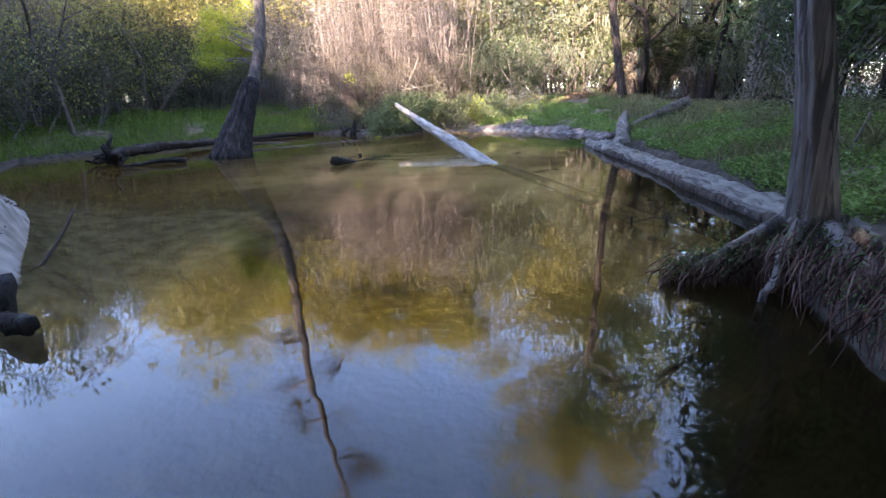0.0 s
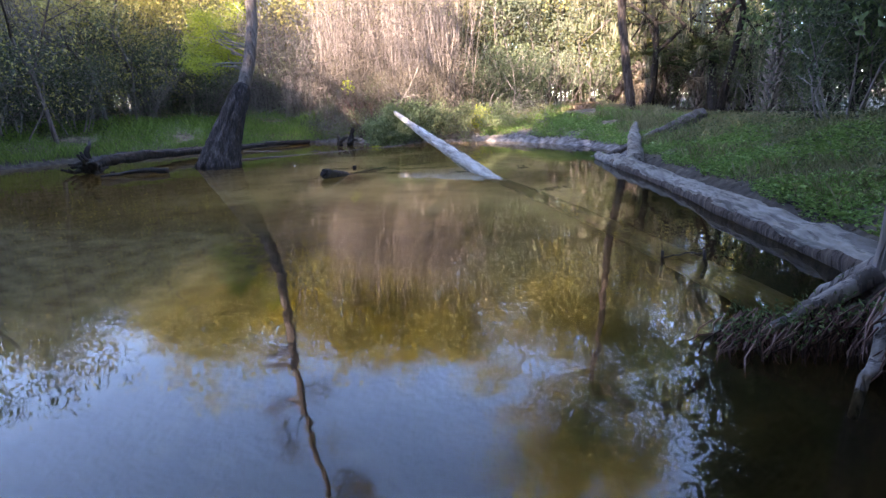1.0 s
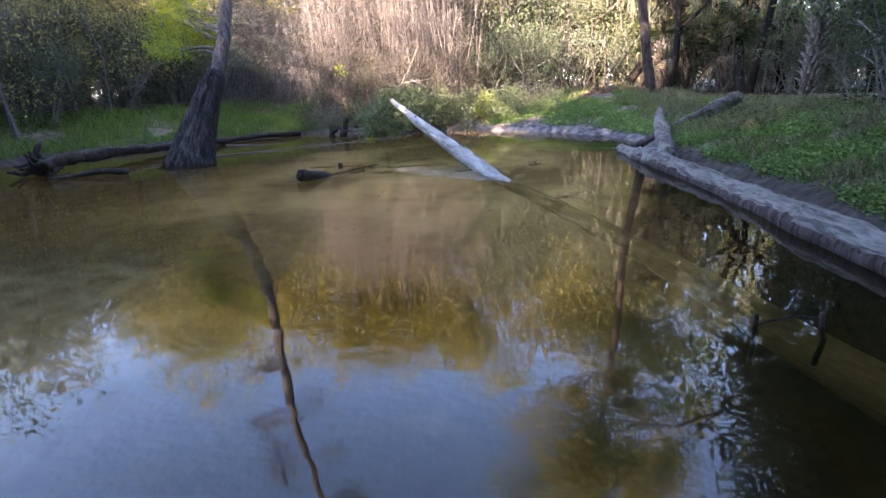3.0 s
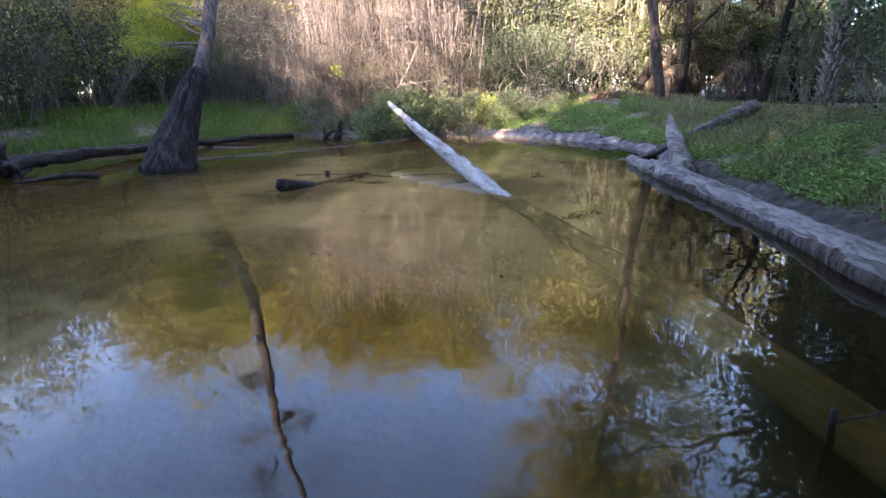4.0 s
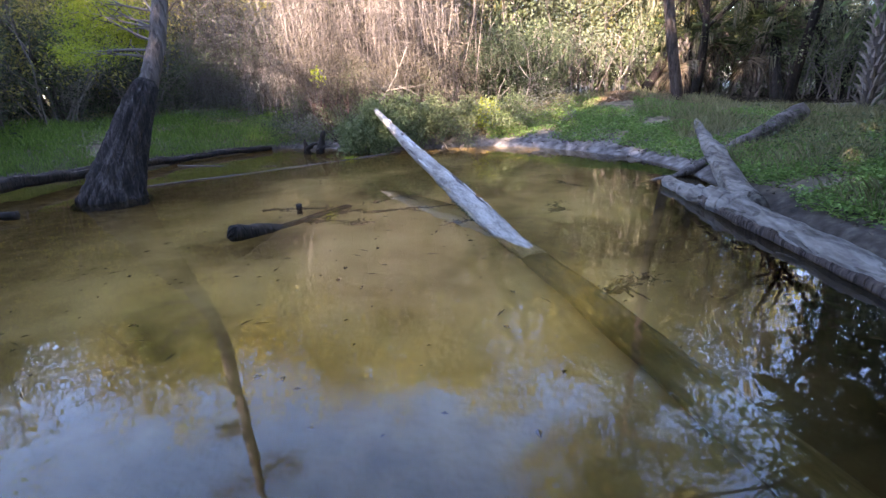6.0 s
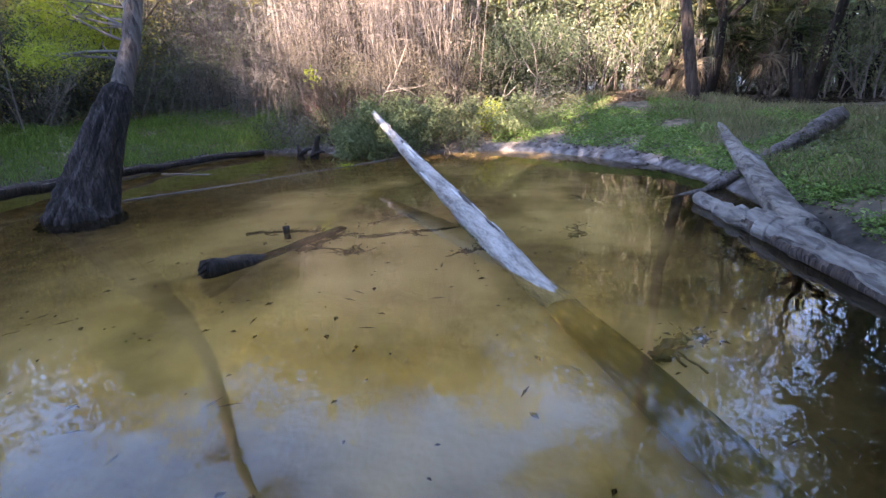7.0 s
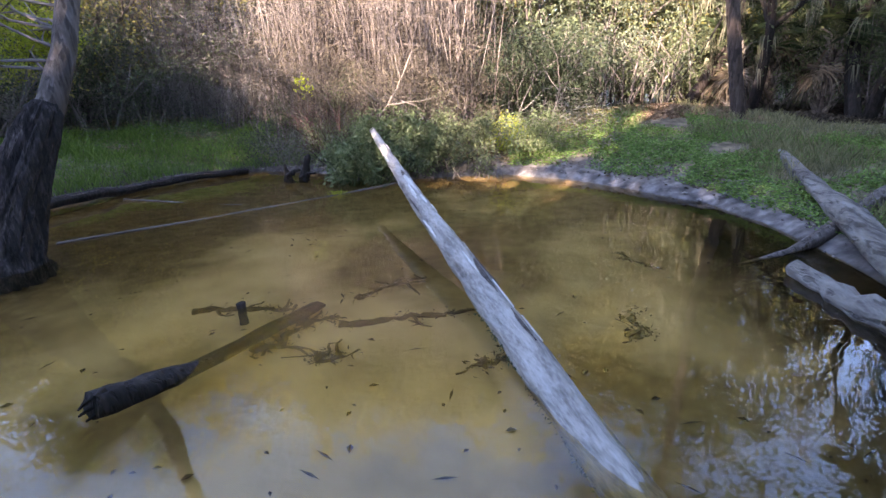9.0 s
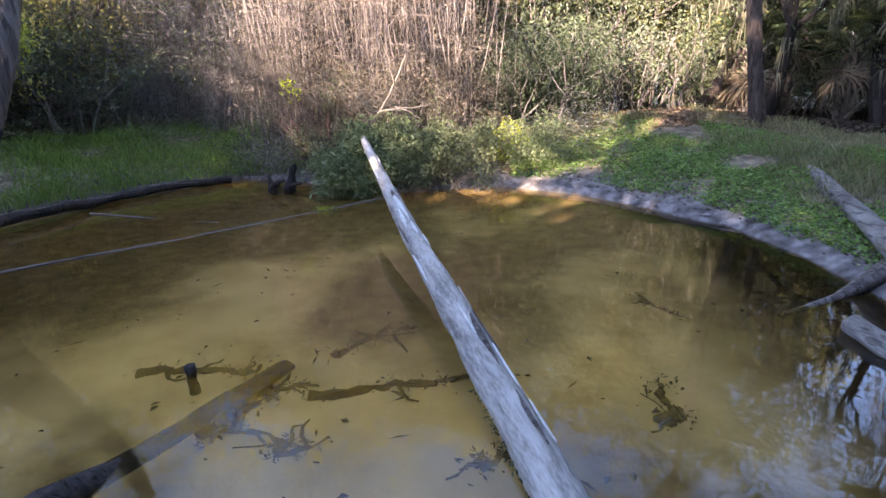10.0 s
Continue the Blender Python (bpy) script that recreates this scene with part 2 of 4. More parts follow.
def water_material():
    n, l = WATER.node_tree.nodes, WATER.node_tree.links
    n.remove(n["Principled BSDF"])
    refr, gloss, fres, mx = n.new("ShaderNodeBsdfRefraction"), n.new("ShaderNodeBsdfGlossy"), n.new("ShaderNodeFresnel"), n.new("ShaderNodeMixShader")
    refr.inputs["Color"].default_value = (0.89, 0.76, 0.52, 1)
    refr.inputs["IOR"].default_value, refr.inputs["Roughness"].default_value = 1.33, 0.0
    gloss.inputs["Roughness"].default_value = 0.0
    fres.inputs["IOR"].default_value = 1.44
    g, mp = n.new("ShaderNodeNewGeometry"), n.new("ShaderNodeMapping")
    l.new(g.outputs["Position"], mp.inputs[0])
    mp.inputs["Scale"].default_value = (0.7, 1.0, 1.0)
    a, c, add = n.new("ShaderNodeTexNoise"), n.new("ShaderNodeTexNoise"), n.new("ShaderNodeMath")
    a.inputs["Scale"].default_value, a.inputs["Detail"].default_value, a.inputs["Distortion"].default_value = 4.6, 1, 0.4
    c.inputs["Scale"].default_value = 0.35
    for t in (a, c):
        l.new(mp.outputs[0], t.inputs["Vector"])
    add.operation = "MULTIPLY"
    l.new(a.outputs[0], add.inputs[0]), l.new(c.outputs[0], add.inputs[1])
    bp = n.new("ShaderNodeBump")
    bp.inputs["Strength"].default_value, bp.inputs["Distance"].default_value = 0.065, 0.05
    l.new(add.outputs[0], bp.inputs["Height"])
    for t in (refr, gloss, fres):
        l.new(bp.outputs[0], t.inputs["Normal"])
    # fine suspended silt gives the water a body colour
    silt, cloud = n.new("ShaderNodeBsdfDiffuse"), n.new("ShaderNodeMixShader")
    silt.inputs["Color"].default_value = (0.50, 0.36, 0.12, 1)
    cloud.inputs[0].default_value = 0.010
    l.new(refr.outputs[0], cloud.inputs[1]), l.new(silt.outputs[0], cloud.inputs[2])
    l.new(fres.outputs[0], mx.inputs[0]), l.new(cloud.outputs[0], mx.inputs[1]), l.new(gloss.outputs[0], mx.inputs[2])
    l.new(mx.outputs[0], n["Material Output"].inputs[0])


water_material()


# ---- mesh helpers ----
class Geo:
    """Gathers vertices and faces for one mesh."""

    def __init__(self):
        self.v, self.f = [], []

    def tube(self, pts, radii, sides=8, flute=None, cap=True):
        """A tapered tube along points. flute(theta, s): factor on the radius."""
        pts = [Vector(p) for p in pts]
        first, up = len(self.v), None
        for i, p in enumerate(pts):
            d = (pts[min(i + 1, len(pts) - 1)] - pts[max(i - 1, 0)]).normalized()
            if up is None:
                up = Vector((0, 0, 1)) if abs(d.z) < 0.8 else Vector((1, 0, 0))
            side = d.cross(up).normalized()
            up = side.cross(d).normalized()
            s = i / (len(pts) - 1)
            for k in range(sides):
                th = 2 * math.pi * k / sides
                r = radii[i] * (flute(th, s) if flute else 1)
                self.v.append(p + side * (math.cos(th) * r) + up * (math.sin(th) * r))
        for i in range(len(pts) - 1):
            for k in range(sides):
                a, b = first + i * sides + k, first + i * sides + (k + 1) % sides
                self.f.append((a, b, b + sides, a + sides))
        if cap:
            self.f.append(tuple(first + k for k in reversed(range(sides))))
            self.f.append(tuple(first + (len(pts) - 1) * sides + k for k in range(sides)))

    def leaf(self, p, along, side, length, width):
        """One folded leaf: two faces along a rib."""
        i = len(self.v)
        n = along.cross(side) * (width * 0.35)
        m = p + along * (length * 0.5)
        self.v += [p, m + side * width * 0.5 + n, p + along * length, m - side * width * 0.5 + n]
        self.f.append((i, i + 1, i + 2, i + 3))

    def blade(self, p, tip, side, width):
        i = len(self.v)
        m = (p * 0.45 + tip * 0.55) + Vector((0, 0, (tip - p).length * 0.12))
        self.v += [p - side * width * 0.5, p + side * width * 0.5, m + side * width * 0.35, tip, m - side * width * 0.35]
        self.f.append((i, i + 1, i + 2, i + 3, i + 4))

    def mesh(self, name, mat, smooth=False):
        me = bpy.data.meshes.new(name)
        me.from_pydata([tuple(v) for v in self.v], [], self.f)
        me.materials.append(mat)
        if smooth:
            me.polygons.foreach_set("use_smooth", [True] * len(me.polygons))
        me.update()
        return me


def part(name, geo, mat, parent=None, label="", smooth=False):
    ob = new(name, geo.mesh(name, mat, smooth) if isinstance(geo, Geo) else geo)
    if parent is not None:
        ob.parent = parent
    if label:
        ob["label"] = label
    return ob


def empty(name, x, y, z, label, category, group=""):
    ob = new(name)
    ob.location = (x, y, z)
    return tagged(ob, label, category, group)


def rnd_dir(rng):
    v = Vector((rng.gauss(0, 1), rng.gauss(0, 1), rng.gauss(0, 1)))
    return v.normalized()


def wander(rng, a, b, n, amp):
    """A crooked line from a to b."""
    a, b = Vector(a), Vector(b)
    out, off = [], Vector((0, 0, 0))
    for i in range(n + 1):
        s = i / n
        off = off + rnd_dir(rng) * amp
        out.append(a.lerp(b, s) + off * math.sin(math.pi * min(1, s * 1.0)) if 0 < i < n else a.lerp(b, s))
    return out


# ---- lie of the land ----
SHORE = [(2.6, -9), (2.7, -3), (2.8, 1.5), (2.95, 2.7), (3.4, 3.6), (3.85, 4.6), (3.98, 6), (3.95, 8), (3.82, 10), (3.78, 12), (3.7, 13.7),
         (3.3, 14.9), (2.4, 16.0), (1.5, 16.9), (0.4, 17.5), (-0.9, 17.3), (-1.9, 17.0), (-2.8, 17.1), (-3.8, 18.1), (-5.2, 18.3), (-6.6, 17.1),
         (-7.2, 15.2), (-8.2, 13.8), (-9.6, 12.8), (-10.2, 11), (-9.0, 9.2), (-6.6, 7), (-4.5, 5.4), (-3.4, 4.2), (-2.6, 3.35), (-1.95, 2.6), (-1.8, 1.4), (-2.3, 0.3),
         (-3, -3), (-3.2, -9)]
_S = np.array(SHORE, float)
_T = np.roll(_S, -1, axis=0)


def shore_distance(X, Y):
    """Metres inland of the waterline (minus: out over the water)."""
    best = np.full(X.shape, 1e9)
    inside = np.zeros(X.shape, bool)
    for (ax, ay), (bx, by) in zip(_S, _T):
        dx, dy = bx - ax, by - ay
        s = np.clip(((X - ax) * dx + (Y - ay) * dy) / (dx * dx + dy * dy), 0, 1)
        best = np.minimum(best, np.hypot(X - ax - s * dx, Y - ay - s * dy))
        cross = (ay > Y) != (by > Y)
        with np.errstate(divide="ignore", invalid="ignore"):
            inside ^= cross & (X < (bx - ax) * (Y - ay) / (by - ay + 1e-12) + ax)
    return np.where(inside, -best, best)


def ripple(X, Y):
    return np.sin(X * 1.7 + 0.6 * Y) * np.sin(Y * 1.3 - 0.4 * X + 1) + 0.5 * np.sin(X * 2.9 + 2 + np.sin(1.7 * Y)) * np.sin(Y * 2.3 + X)


def height(X, Y):
    X, Y = np.asarray(X, float), np.asarray(Y, float)
    d = shore_distance(X, Y) + 0.05 * ripple(X * 1.1, Y * 1.1)
    right = 1 / (1 + np.exp(-(X - 0.6) * 1.6))
    top = 0.42 + 0.06 * right + 0.50 * np.exp(-((X - 4.0) / 3.2) ** 2 - ((Y - 21.5) / 3.2) ** 2) + 0.25 * np.exp(-((X - 8) / 3) ** 2 - ((Y - 6) / 5) ** 2)
    up = 0.05 + top * (1 - np.exp(-np.maximum(d, 0) / 1.25)) + 0.03 * np.minimum(d, 1) * ripple(X * 0.8, Y * 0.8) + 0.012 * np.maximum(d - 3, 0)
    up = up + 0.15 * np.clip(d - 0.4, 0, 4.0) / (1 + np.exp((X + 3.6) * 1.6)) / (1 + np.exp((8.5 - Y) * 1.2))
    up = up + 0.50 * np.exp(-((X + 3.7) / 0.85) ** 2 - ((Y - 3.9) / 1.2) ** 2) * np.clip(d / 0.35, 0, 1)
    up = up + 0.045 * np.sin(6.1 * X + 2 * np.sin(4.3 * Y)) * np.sin(7.3 * Y + 1.5 * np.sin(5 * X)) * np.exp(-((X + 3.9) / 1.2) ** 2 - ((Y - 3.5) / 1.8) ** 2) * np.clip(d / 0.3, 0, 1)
    up = np.where(d < 0.12, up * np.clip(d / 0.12, 0, 1), up)
    dd = np.maximum(-d, 0)
    most = 0.42 + 0.8 / (1 + np.exp((Y - 6.2) * 1.1)) + 0.35 * np.exp(-((X - 3.2) / 1.0) ** 2) + 0.35 * np.exp(-((X + 6) / 1.5) ** 2 - ((Y - 10) / 3.0) ** 2)
    down = -most * (1 - np.exp(-dd / (0.9 - 0.55 / (1 + np.exp((Y - 6.2) * 1.1))))) + 0.02 * ripple(X * 1.5, Y * 1.5) * np.minimum(dd, 1)
    return np.where(d > 0, up, down)


def gz(x, y):
    return float(height(np.array([x]), np.array([y]))[0])


def build_ground():
    xs = np.concatenate([[-400, -150, -70, -40], np.arange(-26, -11, 0.6), np.arange(-11, 11, 0.14), np.arange(11, 27, 0.6), [40, 70, 150, 400]])
    ys = np.concatenate([[-400, -150, -60, -30], np.arange(-20, -4, 0.6), np.arange(-4, 24, 0.14), np.arange(24, 46, 0.7), [60, 90, 180, 400]])
    X, Y = np.meshgrid(xs, ys)
    Z = height(X, Y)
    w = len(xs)
    v = np.stack([X.ravel(), Y.ravel(), np.minimum(Z.ravel(), 2.0)], 1)
    i = np.arange(len(ys) - 1)[:, None] * w + np.arange(w - 1)[None]
    i = i.ravel()
    me = bpy.data.meshes.new("ground")
    me.from_pydata(v.tolist(), [], np.stack([i, i + 1, i + w + 1, i + w], 1).tolist())
    me.polygons.foreach_set("use_smooth", [True] * len(me.polygons))
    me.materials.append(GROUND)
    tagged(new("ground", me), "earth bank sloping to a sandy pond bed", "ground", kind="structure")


build_ground()


def build_water():
    me = bpy.data.meshes.new("water")
    me.from_pydata([(-12, -12, 0), (6, -12, 0), (6, 20, 0), (-12, 20, 0)], [], [(0, 1, 2, 3)])
    me.materials.append(WATER)
    ob = tagged(new("water", me), "still tea-coloured creek water mirroring trees and sky", "water", kind="structure")
    ob.visible_shadow = False


build_water()


# ---- logs and large wood ----
def joined(name, g, mat, root):
    """Fine stems too many to pick apart, as one part."""
    return tagged(part(name, g, mat, root), kind="stuff")


def rough(rng, amount=0.06, n=5):
    ph = [rng.random() * 6.28 for _ in range(4)]
    return lambda th, s: 1 + amount * (math.sin(n * th + ph[0] + 9 * s) + math.sin(3 * th + 23 * s + ph[1]) * 0.8 + 0.6 * math.sin(7 * th - 41 * s + ph[2]))


def thing_tube(name, line, radii, mat, label, category, seed, sides=14, amount=0.06, parent=None):
    """A crooked tapered piece of wood as one mesh; a thing of its own, or a part of parent."""
    rng = random.Random(seed)
    g = Geo()
    g.tube(line, radii, sides, rough(rng, amount))
    ob = new(name, g.mesh(name, mat, True))
    if parent is not None:
        ob.parent = parent
        if label:
            ob["label"] = label
        return ob
    return tagged(ob, label, category)


def finer(pts, radii, k):
    """The same line with k steps for each of its own."""
    p, r = [], []
    for i in range(len(pts) - 1):
        for j in range(k):
            p.append(Vector(pts[i]).lerp(Vector(pts[i + 1]), j / k))
            r.append(radii[i] + (radii[i + 1] - radii[i]) * j / k)
    return p + [Vector(pts[-1])], r + [radii[-1]]


def taper(rng, r0, r1, n, wob=0.05):
    return [(r0 + (r1 - r0) * i / n) * (1 + wob * rng.uniform(-1, 1)) for i in range(n + 1)]


def bark_plates(root, pts, rad, seed, count, span, around, mat_a, mat_b):
    """Loose plates of bark left on a log; around: from the right side (0) over the top to the left (pi) and on below."""
    rng = random.Random(seed + 600)
    for k in range(count):
        i = rng.randint(*span)
        p, d = pts[i], (pts[i + 1] - pts[i]).normalized()
        side = d.cross(Vector((0, 0, 1))).normalized()
        up = side.cross(d)
        th = rng.uniform(*around)
        g = Geo()
        L, W = rng.uniform(0.25, 0.8), rng.uniform(0.2, 0.6)
        for u in range(6):
            s = u / 5
            w = W * math.sin(math.pi * (0.12 + 0.76 * s)) * rng.uniform(0.8, 1.1)
            for v in range(4):
                t2 = th + w * (v / 3 - 0.5)
                r = rad[i] * 1.02 + 0.010 * math.sin(math.pi * v / 3)
                g.v.append(p + d * (L * (s - 0.5)) + side * math.cos(t2) * r + up * math.sin(t2) * r)
        g.f = [(u * 4 + v, u * 4 + v + 1, u * 4 + v + 5, u * 4 + v + 4) for u in range(5) for v in range(3)]
        part("bark_plate", g, mat_a if rng.random() < 0.25 else mat_b, root)


def worn(rng, amount, length):
    """Weathered wood: long shallow hollows and knots."""
    o = rng.random() * 50

    def f(th, s):
        c, d = math.cos(th), math.sin(th)
        return 1 + amount * (noise.noise(Vector((c * 1.8 + o, d * 1.8, s * length * 0.35))) + 0.8 * (0.4 - abs(noise.noise(Vector((c * 4 + o, d * 4, s * length * 0.5)))) * 2) + 0.3 * noise.noise(Vector((c * 8, d * 8 + o, s * length * 2.5))))
    return f


def fallen_log():
    rng = random.Random(3)
    root = empty("fallen_log", 0, 0, 0, "long bare bleached log slanting up out of the water", "log")
    a, b = Vector((3.88, 2.6, -1.0)), Vector((-2.22, 17.1, 0.97))
    pts = wander(rng, a, b, 60, 0.010)
    rad = [0.195 + (0.06 - 0.195) * (i / 60) ** 1.1 for i in range(61)]
    rad = [r * (1 + 0.04 * rng.uniform(-1, 1)) for r in rad]
    k = max(i for i in range(61) if pts[i].z < -0.14)
    thing_tube("sunken_end", pts[:k + 1], rad[:k + 1], ALGAE_WOOD, "silt-coated sunken end, darkened for the depth of water above it", "", 31, 18, 0.035, root)
    skin = Geo()
    skin.tube(*finer(pts[k:], rad[k:], 4), 36, worn(rng, 0.11, 50))
    part("trunk", skin, PALE_LOG, root, smooth=True)
    bark_plates(root, pts, rad, 3, 22, (31, 56), (0.1, 2.9), BARK, LICHEN)
    # moss beard on the shaded side
    g = Geo()
    for _ in range(260):
        i = rng.randint(26, 33)
        p = pts[i].lerp(pts[i + 1], rng.random()) + Vector((-0.12, -0.05, -0.02)) * rng.uniform(0.8, 1.15)
        g.leaf(p, (rnd_dir(rng) + Vector((0, 0, -0.6))).normalized(), rnd_dir(rng), rng.uniform(0.02, 0.05), 0.014)
    joined("moss_beard", g, LEAF_DARK, root)


def big_log():
    rng = random.Random(4)
    root = empty("big_fallen_log", 0, 0, 0, "thick weathered grey trunk lying along the bank in the water", "log")
    pts = wander(rng, (3.80, 3.2, 0.07), (3.34, 10.7, 0.06), 34, 0.022)
    rad = taper(rng, 0.16, 0.15, 34, 0.08)
    skin = Geo()
    skin.tube(*finer(pts, rad, 5), 40, worn(rng, 0.16, 44))
    part("trunk", skin, GREY_LOG, root, smooth=True)
    # bark on the flank above the water, ragged upper edge; its dark stands for shade
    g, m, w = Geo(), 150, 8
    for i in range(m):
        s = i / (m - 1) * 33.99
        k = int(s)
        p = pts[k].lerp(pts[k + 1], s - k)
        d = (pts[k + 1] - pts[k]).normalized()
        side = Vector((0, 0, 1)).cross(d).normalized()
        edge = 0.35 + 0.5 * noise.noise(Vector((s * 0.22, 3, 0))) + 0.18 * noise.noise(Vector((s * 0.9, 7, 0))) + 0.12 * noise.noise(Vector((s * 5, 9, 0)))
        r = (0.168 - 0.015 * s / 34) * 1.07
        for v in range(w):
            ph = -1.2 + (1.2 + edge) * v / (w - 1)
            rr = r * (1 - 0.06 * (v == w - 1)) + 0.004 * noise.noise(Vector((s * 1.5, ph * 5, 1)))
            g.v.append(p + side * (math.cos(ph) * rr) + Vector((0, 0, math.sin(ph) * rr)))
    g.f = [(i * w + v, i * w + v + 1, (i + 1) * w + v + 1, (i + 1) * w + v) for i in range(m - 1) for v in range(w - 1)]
    part("shaded_bark_shell", g, BROWN_BARK, root, "dark bark on the flank, standing for its shaded underside", True)
    arm = wander(rng, pts[-3], (3.16, 11.9, 0.06), 10, 0.025)
    thing_tube("limb", *finer(arm, taper(rng, 0.16, 0.07, 10, 0.2), 4), GREY_LOG, "split grey limb", "", 42, 22, 0.05, root)
    snag = wander(rng, pts[-4] + Vector((0.08, 0, 0.04)), (4.92, 16.4, 0.50), 14, 0.02)
    thing_tube("limb", *finer(snag, taper(rng, 0.17, 0.085, 14, 0.16), 4), GREY_LOG, "raised grey limb with a broken end", "", 43, 22, 0.05, root)


fallen_log()
big_log()
_r = random.Random(77)
thing_tube("crossing_log", wander(_r, (2.78, 12.2, -0.06), (3.45, 12.62, -0.02), 4, 0.015) + wander(_r, (3.9, 12.85, 0.12), (6.0, 14.4, 0.78), 14, 0.025), taper(_r, 0.028, 0.05, 4, 0.1) + taper(_r, 0.08, 0.16, 14, 0.12), BARK, "dark branch log lying across the bank under the snag", "log", 6)


def shore_log():
    rng = random.Random(7)
    root = empty("shore_log", 0, 0, 0, "dark curved log with a root mass lying along the grassy shore", "log")
    line = [(-7.3, 10.4, 0.06), (-7.3, 10.95, 0.22), (-7.3, 11.9, 0.22), (-7.15, 13.2, 0.17), (-6.95, 14.6, 0.13), (-6.7, 16.0, 0.10), (-6.2, 17.2, 0.08), (-5.4, 18.0, 0.06)]
    fine = []
    for a, b in zip(line, line[1:]):
        for k in range(4):
            fine.append(Vector(a).lerp(Vector(b), k / 4) + rnd_dir(rng) * 0.03)
    fine.append(Vector(line[-1]))
    n = len(fine) - 1
    thing_tube("trunk", fine, taper(rng, 0.13, 0.06, n, 0.12), DARK_BARK, "", "", 71, 14, 0.10, root)
    bark_plates(root, fine, taper(rng, 0.125, 0.06, n), 7, 30, (3, n - 2), (0.2, 2.9), BROWN_BARK, BARK)
    for k in range(30):
        d = rnd_dir(rng)
        d.z = abs(d.z) * 0.5 - 0.12
        d.y -= 0.35
        a = Vector((-7.3, 10.45, 0.12)) + rnd_dir(rng) * 0.07
        b = a + d.normalized() * rng.uniform(0.22, 0.55)
        thing_tube("root", wander(rng, a, b, 5, 0.05), taper(rng, 0.075, 0.022, 5), DARK_BARK, "", "", 80 + k, 7, 0.1, root)
    return root


shore_log()
_r = random.Random(78)
thing_tube("sunken_branch", wander(_r, (-6.6, 9.85, 0.0), (-5.5, 10.35, 0.05), 8, 0.02), taper(_r, 0.025, 0.06, 8), DARK_BARK, "dark broken branch lying in the water beside the cypress", "branch", 60)


def stub_log():
    rng = random.Random(8)
    root = empty("stub_log", 0, 0, 0, "short hollow dark log stub rising from the water", "log")
    thing_tube("trunk", wander(rng, (-1.86, 9.22, 0.09), (-1.66, 9.8, -0.05), 6, 0.01) + wander(rng, (-1.64, 9.9, -0.08), (-1.28, 11.3, -0.42), 7, 0.012), taper(rng, 0.09, 0.08, 14), DARK_BARK, "", "", 81, 14, 0.06, root)
    for k in range(5):
        a = Vector((-1.86, 9.21, 0.10)) + Vector((rng.uniform(-0.07, 0.07), 0, rng.uniform(-0.07, 0.07)))
        thing_tube("splinter", [a + Vector((0, 0.08, 0)), a + Vector((rng.uniform(-0.03, 0.03), -0.06, rng.uniform(-0.03, 0.04)))], [0.025, 0.006], DARK_BARK, "", "", 90 + k, 6, 0.1, root)


stub_log()
def sunken_wood(rng, a, b, r):
    """A crooked waterlogged branch half sunk in the bed, with short side shoots and tufts of weed."""
    n = 16
    line = [Vector((p.x, p.y, gz(p.x, p.y) + rng.uniform(-0.3, 0.35) * r)) for p in wander(rng, a, b, n, 0.055)]
    g = Geo()
    g.tube(line, taper(rng, r * 0.9, r * 0.25, n, 0.4), 9, rough(rng, 0.2))
    for _ in range(6):
        i = rng.randint(2, n - 1)
        d = Vector((rng.gauss(0, 1), rng.gauss(0, 1), 0)).normalized() * rng.uniform(0.1, 0.35)
        q = line[i] + d
        g.tube(wander(rng, line[i], (q.x, q.y, gz(q.x, q.y) + 0.01), 4, 0.03), taper(rng, r * 0.35, r * 0.15, 4, 0.3), 5, None)
    for _ in range(110):
        i = rng.randint(0, n - 1)
        p = line[i] + Vector((rng.gauss(0, r), rng.gauss(0, r), abs(rng.gauss(0, r * 0.4))))
        g.leaf(p, (rnd_dir(rng) + Vector((0, 0, 0.1))).normalized(), rnd_dir(rng), rng.uniform(0.03, 0.08), 0.02)
    tagged(new("sunken_branch", g.mesh("sunken_branch", SUNK_WOOD)), "dark waterlogged branch lying on the sandy bed", "branch", "sunken branches")


# sunken wood on the bed and pegs that break the surface
_r = random.Random(79)
for a, b, r in [((-2.4, 11.05, -0.3), (-1.5, 11.3, -0.36), 0.06), ((-1.5, 10.4, -0.34), (-1.2, 10.95, -0.33), 0.07), ((-1.25, 10.9, -0.36), (-1.0, 11.1, -0.33), 0.05),
                ((-0.95, 10.92, -0.34), (0.08, 11.2, -0.36), 0.06), ((-0.95, 11.5, -0.36), (-0.35, 12.05, -0.36), 0.06), ((-0.92, 10.4, -0.36), (-0.65, 10.52, -0.36), 0.05),
                ((1.5, 10.85, -0.36), (1.62, 11.3, -0.36), 0.06), ((1.74, 12.92, -0.33), (2.15, 12.4, -0.35), 0.035), ((1.8, 8.35, -0.45), (2.15, 8.6, -0.45), 0.07), ((0.35, 10.35, -0.38), (0.6, 10.6, -0.38), 0.05)]:
    sunken_wood(_r, a, b, r)
thing_tube("peg", wander(_r, (-1.80, 10.86, -0.4), (-1.79, 10.84, 0.04), 4, 0.006), [0.042, 0.038, 0.034, 0.036, 0.042], DARK_BARK, "dark rotten peg standing out of the shallow water", "stump", 61)
thing_tube("dead_twig", wander(_r, (2.78, 4.52, -0.5), (2.78, 4.52, 0.07), 5, 0.012), taper(_r, 0.016, 0.012, 5), DARK_BARK, "dark forked twig poking out of the water", "branch", 62)
